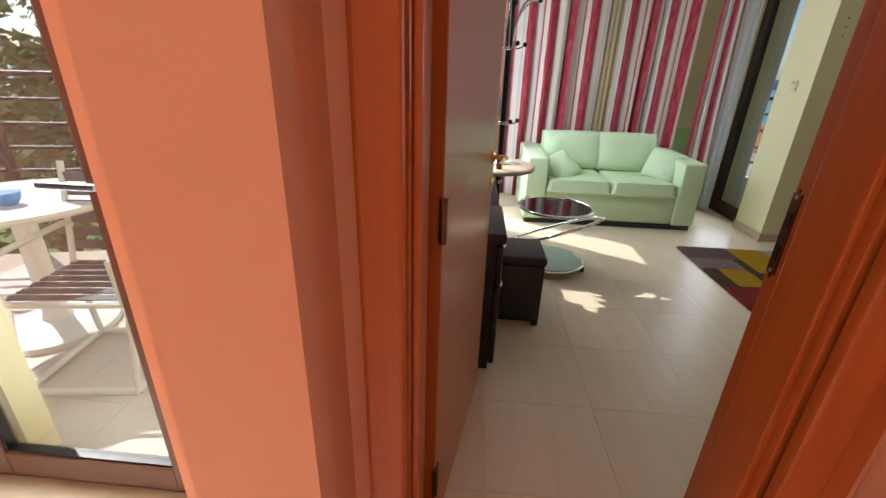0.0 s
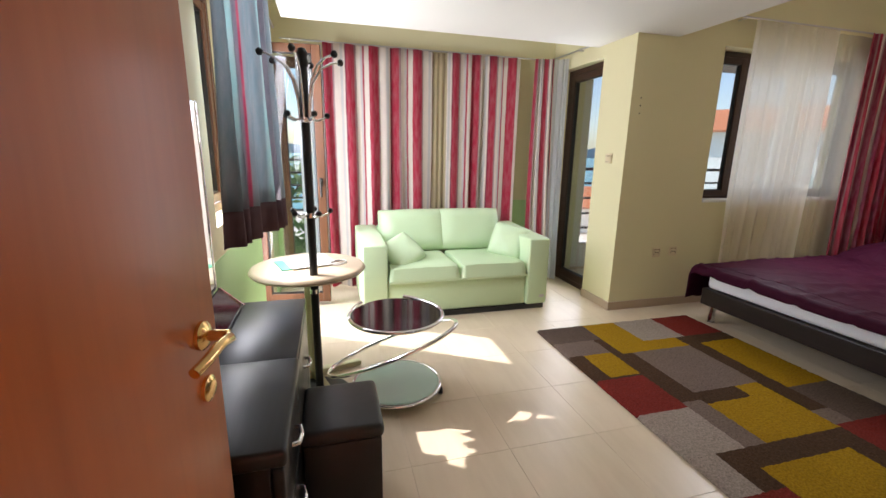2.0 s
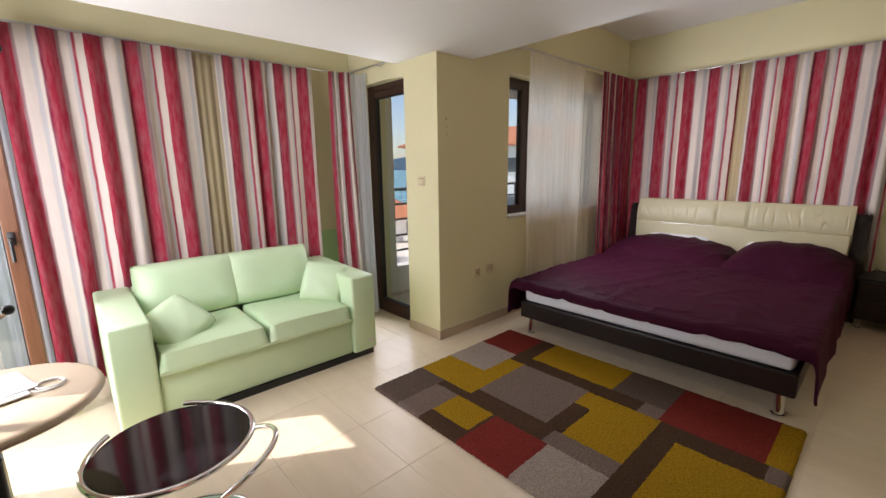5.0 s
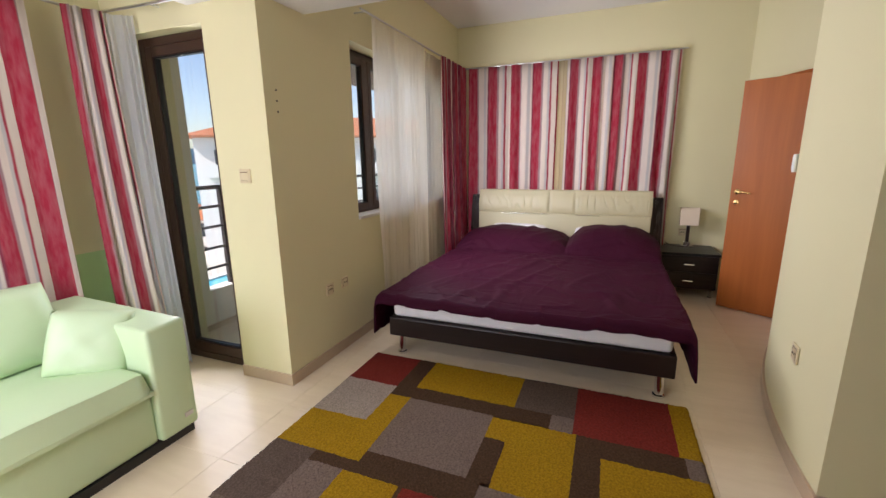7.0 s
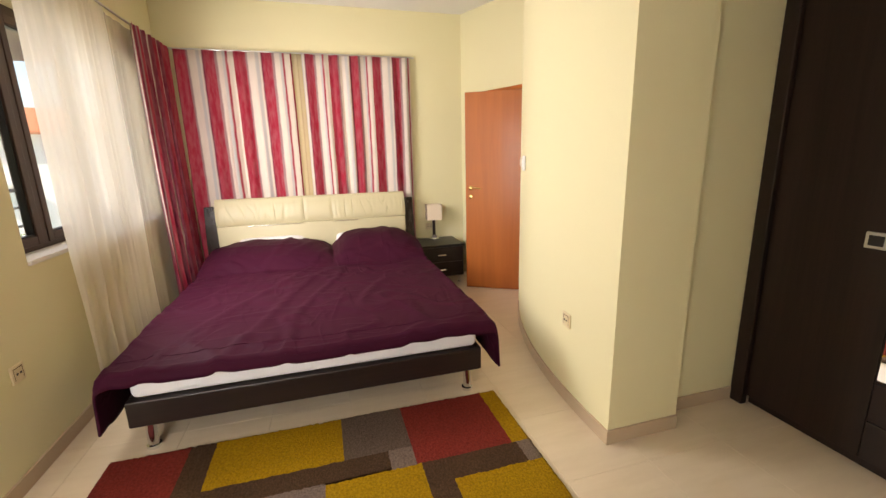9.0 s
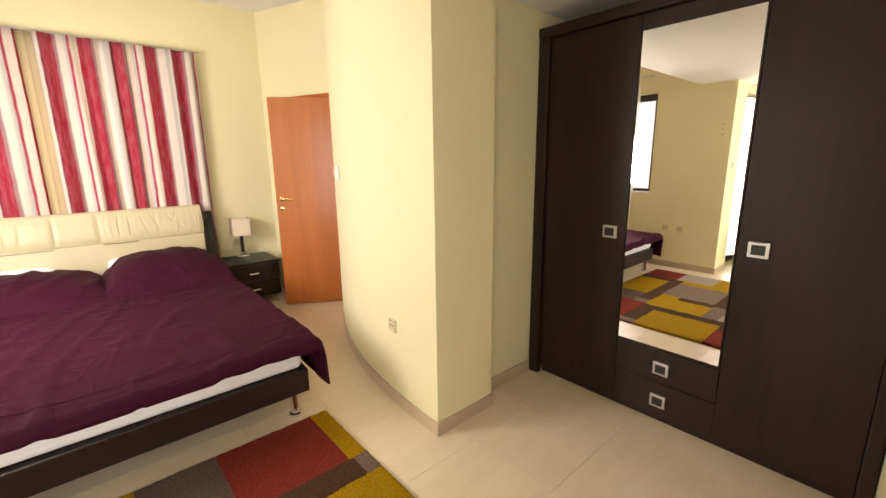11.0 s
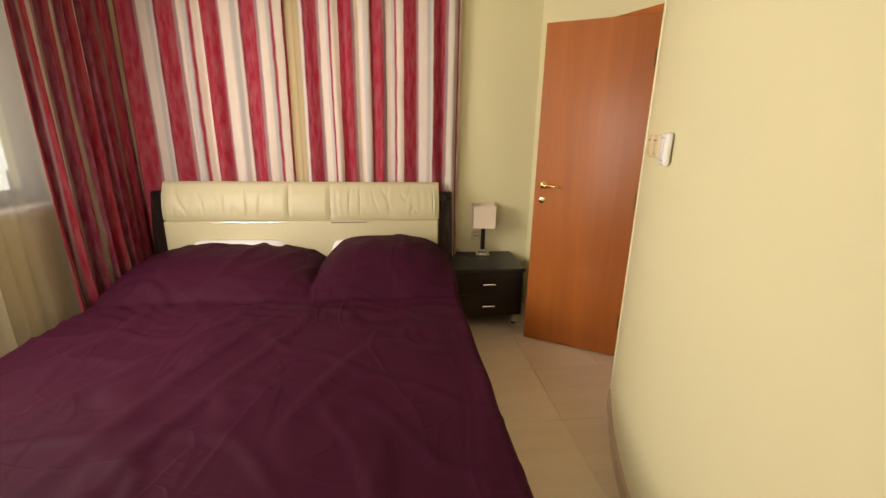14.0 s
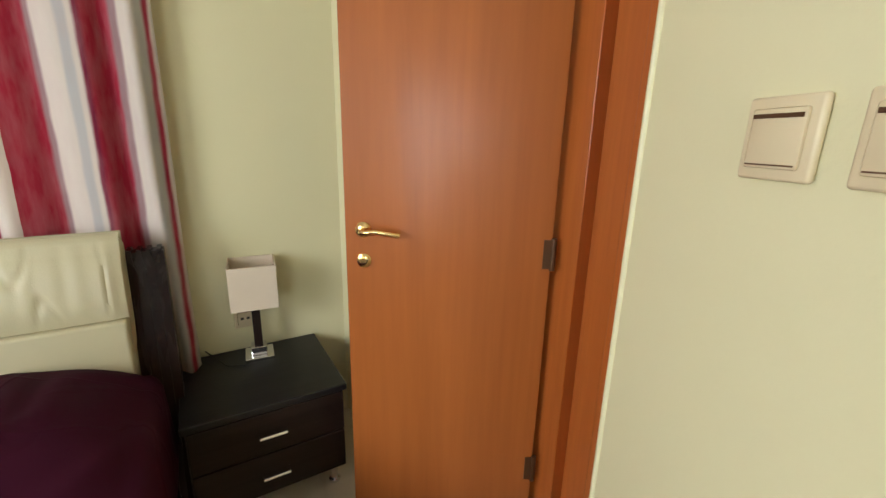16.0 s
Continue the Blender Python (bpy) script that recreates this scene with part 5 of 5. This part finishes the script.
# ---- outdoors ----
STUCCO = plain("white_stucco", (0.78, 0.76, 0.72, 1), 0.85, var=0.05, scale=0.5, bump=0.15, bscale=20)
CREAMSTUCCO = plain("cream_stucco", (0.70, 0.62, 0.42, 1), 0.85, var=0.05, bump=0.2, bscale=40)
ROOF = plain("clay_roof_tile", (0.42, 0.15, 0.065, 1), 0.8, var=0.25, scale=1.5, bump=0.4, bscale=4)
GRASS = plain("lawn", (0.10, 0.19, 0.035, 1), 0.9, var=0.3, scale=0.3, bump=0.4, bscale=8)
PAVING = plain("pale_paving", (0.55, 0.51, 0.45, 1), 0.85, var=0.12, scale=0.4)
POOL = plain("pool_water", (0.06, 0.46, 0.58, 1), 0.08, var=0.15, scale=0.6, bump=0.1, bscale=2)
SEA = plain("sea_water", (0.035, 0.22, 0.27, 1), 0.25, var=0.15, scale=0.01, bump=0.1, bscale=0.3)
# the hills' distance haze is mixed into this blue-grey base colour
HILL = plain("hazy_hills", (0.30, 0.36, 0.42, 1), 0.95, var=0.1, scale=0.003)
BARK = plain("bark", (0.12, 0.08, 0.05, 1), 0.9, var=0.3, scale=8, bump=0.6, bscale=25)
BTILE = plain("balcony_tile", (0.56, 0.50, 0.42, 1), 0.5, var=0.1, scale=4)
ALU = plain("white_aluminium", (0.74, 0.74, 0.73, 1), 0.35, 0.2, var=0.05)
STRAP = plain("dark_grey_strap", (0.10, 0.10, 0.11, 1), 0.6)
BROWNSOFFIT = plain("brown_soffit_boards", (0.10, 0.055, 0.04, 1), 0.6, var=0.2)
BLUE = plain("blue_plastic", (0.02, 0.30, 0.70, 1), 0.4)
DARKGLASS = plain("far_window_glass", (0.06, 0.08, 0.10, 1), 0.1)


def leaf_mat():
    m = Mat("foliage", (0.08, 0.13, 0.03, 1), 0.6)
    g = m.node("NewGeometry")
    m.base(m.ramp(g.outputs["Random Per Island"], [(0, (0.07, 0.13, 0.03, 1)), (0.5, (0.13, 0.21, 0.055, 1)), (1, (0.20, 0.29, 0.09, 1))]))
    return m.m


LEAF = leaf_mat()
GZ = -7.0
structure(link_mesh("water", boxm(-4000, 4000, -4000, 4000, GZ - 2.2, GZ - 1.2), SEA), "teal sea reaching to the horizon", "sea")
structure(link_mesh("ground", boxm(-70, 62, -70, 66, GZ - 2.0, GZ), PAVING), "pale paved grounds of the complex", "ground")
for a in ((20, 40, 14, 21), (24, 50, 9, 13.5), (-40, -6, 4, 30)):
    tagged(link_mesh("lawn", boxm(a[0], a[1], a[2], a[3], GZ, GZ + 0.08), GRASS), "green lawn on the grounds below", "lawn", kind="stuff")
pool = thing("swimming_pool", "turquoise swimming pool with a pale stone rim", "swimming pool")
part("basin_water", boxm(12, 31, 20, 29, GZ + 0.02, GZ + 0.10), POOL, pool)
bm = bmesh.new()
for a in ((11.5, 31.5, 19.5, 20), (11.5, 31.5, 29, 29.5), (11.5, 12, 20, 29), (31, 31.5, 20, 29)):
    box(bm, a[0], a[1], a[2], a[3], GZ, GZ + 0.22)
part("rim", bm, MARBLE, pool)
bm = grid(bmesh.new(), 90, 3, lambda u, v: Vector((-1500 + 4400 * u, 3000 - 1200 * u * u, GZ - 1 + v * (60 + 70 * noise.noise(Vector((u * 7, 0, 1))) + 25 * noise.noise(Vector((u * 25, 0, 2)))))))
structure(link_mesh("backdrop", bm, HILL, smooth=180), "hazy low hills across the bay", "hills")


def house(name, label, x, y, rz, w, d, h, cols, rows):
    """A stuccoed block with a hipped clay roof and rows of windows on two faces."""
    ob = thing(name, label, "building", (x, y, GZ), rz)
    part("wall", boxm(0, w, 0, d, 0, h), STUCCO, ob)
    bm = bmesh.new()
    e = 0.7
    base = [bm.verts.new(p) for p in ((-e, -e, h), (w + e, -e, h), (w + e, d + e, h), (-e, d + e, h))]
    lo = [bm.verts.new((p.co.x, p.co.y, h - 0.15)) for p in base]
    r0, r1 = bm.verts.new((d * 0.45, d / 2, h + 2.0)), bm.verts.new((w - d * 0.45, d / 2, h + 2.0))
    for f in ((base[0], base[1], r1, r0), (base[2], base[3], r0, r1), (base[1], base[2], r1), (base[3], base[0], r0), tuple(lo[::-1])):
        bm.faces.new(f)
    for i in range(4):
        j = (i + 1) % 4
        bm.faces.new((lo[i], lo[j], base[j], base[i]))
    part("roof", bm, ROOF, ob, "hipped clay tile roof")
    sh = h / rows
    for r in range(rows):
        for c in range(cols):
            wx = w * (c + 0.5) / cols
            if (c + r) % 3 == 2:
                b = part("balcony", boxm(wx - 1.3, wx + 1.3, -1.1, -0.002, r * sh + 0.2, r * sh + 0.35), STUCCO, ob)
                part("parapet", boxm(wx - 1.3, wx + 1.3, -1.1, -1.0, r * sh + 0.352, r * sh + 1.2), STUCCO, b)
                z0, z1 = r * sh + 0.36, r * sh + 2.4
            else:
                z0, z1 = r * sh + 1.0, r * sh + 2.3
            wd = part("window", boxm(wx - 0.55, wx + 0.55, -0.03, -0.001, z0, z1), DARKGLASS, ob)
            part("sill", boxm(wx - 0.65, wx + 0.65, -0.10, -0.001, z0 - 0.1, z0 - 0.002), STUCCO, wd)
    return ob


house("apartment_building", "white stuccoed apartment block with an orange clay roof", 26, 34, -52, 24, 10, 10.5, 6, 3)
house("apartment_building", "long white apartment block with clay roof by the lawn", 44, 24, -75, 26, 11, 9.5, 7, 3)
house("pavilion", "low pool pavilion with a red clay roof", 22, 44, -20, 12, 7, 2.9, 3, 1)


def tree(name, label, x, y, h, spread, seed, leaves=2200, z=GZ):
    rnd = random.Random(seed)
    ob = thing(name, label, "tree", (x, y, z))
    tr = bmesh.new()
    tube(tr, [(0, 0, 0), (0.1, 0.05, h * 0.3), (0.0, 0.1, h * 0.62)], 0.20, 9, r1=0.10)
    tips = []
    for i in range(9):
        a = 2 * math.pi * i / 9 + rnd.uniform(-0.3, 0.3)
        z0 = h * rnd.uniform(0.38, 0.6)
        r = spread * rnd.uniform(0.5, 0.95)
        tip = Vector((math.cos(a) * r, math.sin(a) * r, h * rnd.uniform(0.62, 0.95)))
        tube(tr, [(0.05, 0.05, z0), tip * 0.5 + Vector((0, 0, z0 * 0.5)), tip], 0.07, 6, r1=0.02)
        tips += [tip, tip * 0.6 + Vector((0, 0, h * 0.34))]
    tips.append(Vector((0, 0, h)))
    part("trunk", tr, BARK, ob, smooth=60)
    bm = bmesh.new()
    for i in range(leaves):
        c = rnd.choice(tips)
        p = c + Vector((rnd.gauss(0, 0.32), rnd.gauss(0, 0.32), rnd.gauss(0, 0.22))) * spread * 0.62
        d = Vector((rnd.uniform(-1, 1), rnd.uniform(-1, 1), rnd.uniform(-0.6, 0.6))).normalized()
        s = d.orthogonal().normalized()
        k = rnd.uniform(0.09, 0.19)
        bm.faces.new([bm.verts.new(q) for q in (p - d * k, p + s * k * 0.45, p + d * k, p - s * k * 0.45)])
    part("crown", bm, LEAF, ob)
    return ob


tree("tree", "leafy green tree beyond the balcony rail", -7.5, 8.2, 9.6, 2.6, 1, 5200)
tree("tree", "leafy green tree beyond the balcony rail", -4.4, 9.5, 8.2, 2.3, 2, 4200)
tree("tree", "leafy green tree beyond the balcony rail", -9.5, 4.8, 8.8, 2.6, 3, 4200)
tree("tree", "leafy green tree beyond the balcony rail", -1.6, 12.5, 8.6, 2.4, 4, 3200)
tree("tree", "small leafy tree on the lawn by the pool", 15, 16, 4.4, 1.5, 5, 1500)
tree("tree", "small leafy tree on the lawn", 27, 18, 4.6, 1.6, 6, 1500)
tree("tree", "small leafy tree behind the pool", 20, 36, 5.0, 1.8, 7, 1500)


def railing(name, label, pts, zs, posts, kerb):
    """Iron balcony rail: bars along a line, with posts."""
    ob = thing(name, label, "railing")
    for z in zs:
        part("bar", tube(bmesh.new(), [(x, y, z) for x, y in pts], 0.019 if z == max(zs) else 0.013, 8), IRON, ob, smooth=60)
    for x, y in posts:
        part("post", boxm(x - 0.022, x + 0.022, y - 0.022, y + 0.022, kerb, max(zs) - 0.005, 0.003), IRON, ob)
    return ob


# north-east balcony
structure(link_mesh("balcony_floor", boxm(3.751, 7.4, 4.981, 6.3, -0.25, -0.03), BTILE), "grey tiled balcony floor", "floor")
structure(link_mesh("balcony_kerb", boxm(3.751, 7.4, 6.08, 6.22, -0.03, 0.30), STUCCO), "low white balcony kerb", "kerb")
structure(link_mesh("balcony_roof", boxm(3.751, 7.4, 4.981, 6.35, 2.46, 2.60), BROWNSOFFIT), "dark brown balcony soffit", "ceiling")
structure(link_mesh("balcony_pillar", boxm(3.80, 4.0, 6.0, 6.2, 0.302, 2.46), STUCCO), "white balcony pillar", "pillar")
railing("railing", "dark iron balcony railing with horizontal bars", [(4.0, 6.15), (7.38, 6.15)], (0.48, 0.66, 0.85, 1.03, 1.20), [(4.35, 6.15), (5.4, 6.15), (6.4, 6.15), (7.3, 6.15)], 0.301)
# west balcony
slab = [(0.299, 1.851), (0.299, 6.21), (3.0, 6.21), (3.0, 7.4), (-0.72, 7.4), (-0.80, 5.3), (-1.0, 4.45), (-1.45, 3.95), (-2.1, 3.66), (-2.6, 3.52), (-4.3, 3.1), (-4.3, 1.851)]
structure(link_mesh("balcony_floor", prism(bmesh.new(), slab, -0.25, -0.034), GROUT), "tiled floor of the curved west balcony", "floor")
railing("railing", "curved dark iron balcony railing with five bars", [(-4.2, 3.1), (-2.6, 3.5), (-2.1, 3.63), (-1.45, 3.92), (-1.03, 4.4), (-0.83, 5.3), (-0.72, 7.3), (2.95, 7.3)], (0.61, 0.77, 0.93, 1.09, 1.25), [(-3.6, 3.25), (-2.45, 3.54), (-1.45, 3.92), (-0.85, 5.2), (-0.72, 7.28), (1.2, 7.3), (2.9, 7.3)], -0.033)
wall("wall_balcony_return", [(-1.2, -0.715, 1.851, 1.945, -0.03, 3.0)], CREAMSTUCCO, "cream stuccoed wall beside the balcony door")

tb = thing("patio_table", "white round plastic patio table on the balcony", "table", (-1.42, 2.66, -0.03))
part("tabletop", lathe(bmesh.new(), [(0.40, 0.70), (0.43, 0.705), (0.44, 0.72), (0.43, 0.735), (0.40, 0.735)], (0, 0, 0), 40), WHITEPLASTIC, tb, smooth=40)
part("column", lathe(bmesh.new(), [(0.07, 0.06), (0.05, 0.15), (0.05, 0.62), (0.10, 0.6998)], (0, 0, 0), 18), WHITEPLASTIC, tb, smooth=40)
part("base", lathe(bmesh.new(), [(0.27, 0.0), (0.27, 0.03), (0.20, 0.055), (0.07, 0.07)], (0, 0, 0), 28), WHITEPLASTIC, tb, smooth=40)
cup = tagged(link_mesh("bowl", lathe(bmesh.new(), [(0.03, 0), (0.05, 0.03), (0.055, 0.06), (0.05, 0.06)], (-1.33, 2.56, 0.7052), 18), BLUE, smooth=40), "small bright blue plastic bowl on the patio table", "bowl")

ch = thing("patio_chair", "white aluminium patio chair with dark straps", "chair", (-0.88, 2.42, -0.03), 8)
for s in (-0.24, 0.24):
    part("leg", tube(bmesh.new(), [(s, -0.24, 0.02), (s, -0.20, 0.22), (s, -0.16, 0.44)], 0.014, 8), ALU, ch, smooth=40)
    part("leg", tube(bmesh.new(), [(s, 0.24, 0.02), (s, 0.20, 0.44)], 0.014, 8), ALU, ch, smooth=40)
    part("armrest", tube(bmesh.new(), [(s, -0.18, 0.44), (s, -0.20, 0.62), (s, 0.22, 0.64), (s, 0.27, 0.62)], 0.015, 8), ALU, ch, smooth=40)
    part("side_bar", tube(bmesh.new(), [(s, -0.24, 0.02), (s, 0.24, 0.02)], 0.015, 8), ALU, ch, smooth=40)
part("base_bar", tube(bmesh.new(), [(-0.24, -0.24, 0.02), (0.24, -0.24, 0.02)], 0.016, 8), ALU, ch, smooth=40)
part("base_bar", tube(bmesh.new(), [(-0.24, 0.24, 0.02), (0.24, 0.24, 0.02)], 0.016, 8), ALU, ch, smooth=40)
part("seat_frame", tube(bmesh.new(), [(-0.24, -0.2, 0.43), (0.24, -0.2, 0.43), (0.24, 0.22, 0.42), (-0.24, 0.22, 0.42)], 0.013, 8, True), ALU, ch, smooth=40)
for i in range(7):
    y = -0.17 + 0.06 * i
    part("strap", boxm(-0.24, 0.24, y, y + 0.04, 0.436, 0.442), STRAP, ch)
for i in range(6):
    part("strap", boxm(-0.23, 0.23, 0.24 + 0.012 * i, 0.246 + 0.012 * i, 0.50 + 0.065 * i, 0.545 + 0.065 * i), STRAP, ch)
for s in (-0.24, 0.24):
    part("back_post", tube(bmesh.new(), [(s, 0.21, 0.42), (s, 0.32, 0.92)], 0.014, 8), ALU, ch, smooth=40)

# ---- floor tiles, last ----
def tile_field(parent, x0, x1, y0, y1, ox, oy, sx, sy, mat, z, skip=None):
    """Tiles clipped to a rectangle; whole ones share one mesh."""
    shared = {}
    i0, i1 = math.floor((x0 - ox) / sx), math.ceil((x1 - ox) / sx)
    j0, j1 = math.floor((y0 - oy) / sy), math.ceil((y1 - oy) / sy)
    for i in range(i0, i1):
        for j in range(j0, j1):
            a, b = max(x0, ox + i * sx) + 0.0006, min(x1, ox + (i + 1) * sx) - 0.0006
            c, d = max(y0, oy + j * sy) + 0.0006, min(y1, oy + (j + 1) * sy) - 0.0006
            if b - a < 0.01 or d - c < 0.01 or (skip and skip((a + b) / 2, (c + d) / 2)):
                continue
            key = (round(b - a, 4), round(d - c, 4))
            if key not in shared:
                bm = boxm(-(b - a) / 2, (b - a) / 2, -(d - c) / 2, (d - c) / 2, -0.006, 0)
                bmesh.ops.bevel(bm, geom=[e for e in bm.edges if all(v.co.z > -0.001 for v in e.verts)], offset=0.0007, segments=1, affect="EDGES")
                me = bpy.data.meshes.new("tile")
                bm.to_mesh(me)
                bm.free()
                me.materials.append(mat)
                shared[key] = me
            t = new("tile", shared[key])
            t.location = ((a + b) / 2, (c + d) / 2, z)
            t.parent = parent


tile_field(sub, 0.58, 6.70, 0.44, 5.95, 1.38, 2.33, 0.472, 0.443, TILE, 0.0, lambda x, y: (y < 1.55 and x < 1.72) or (3.8 < x < 5.3 and y < 1.45))
tile_field(sub, -1.5, 1.62, -1.1, 1.55, 1.38, 2.33, 0.472, 0.443, TILE, 0.0)
tile_field(sub, 0.66, 1.485, 1.551, 1.719, 0.66, 1.551, 0.825, 0.168, TILE, 0.0)
wb = bpy.data.objects["balcony_floor.001"]
tile_field(wb, 0.30, 2.9, 6.22, 7.25, 0.30, 6.22, 0.30, 0.30, BTILE, -0.03)
tile_field(wb, -2.4, 0.28, 1.86, 3.4, 0.28, 1.86, 0.30, 0.30, BTILE, -0.03, lambda x, y: x < -1.7 and y > 3.4)
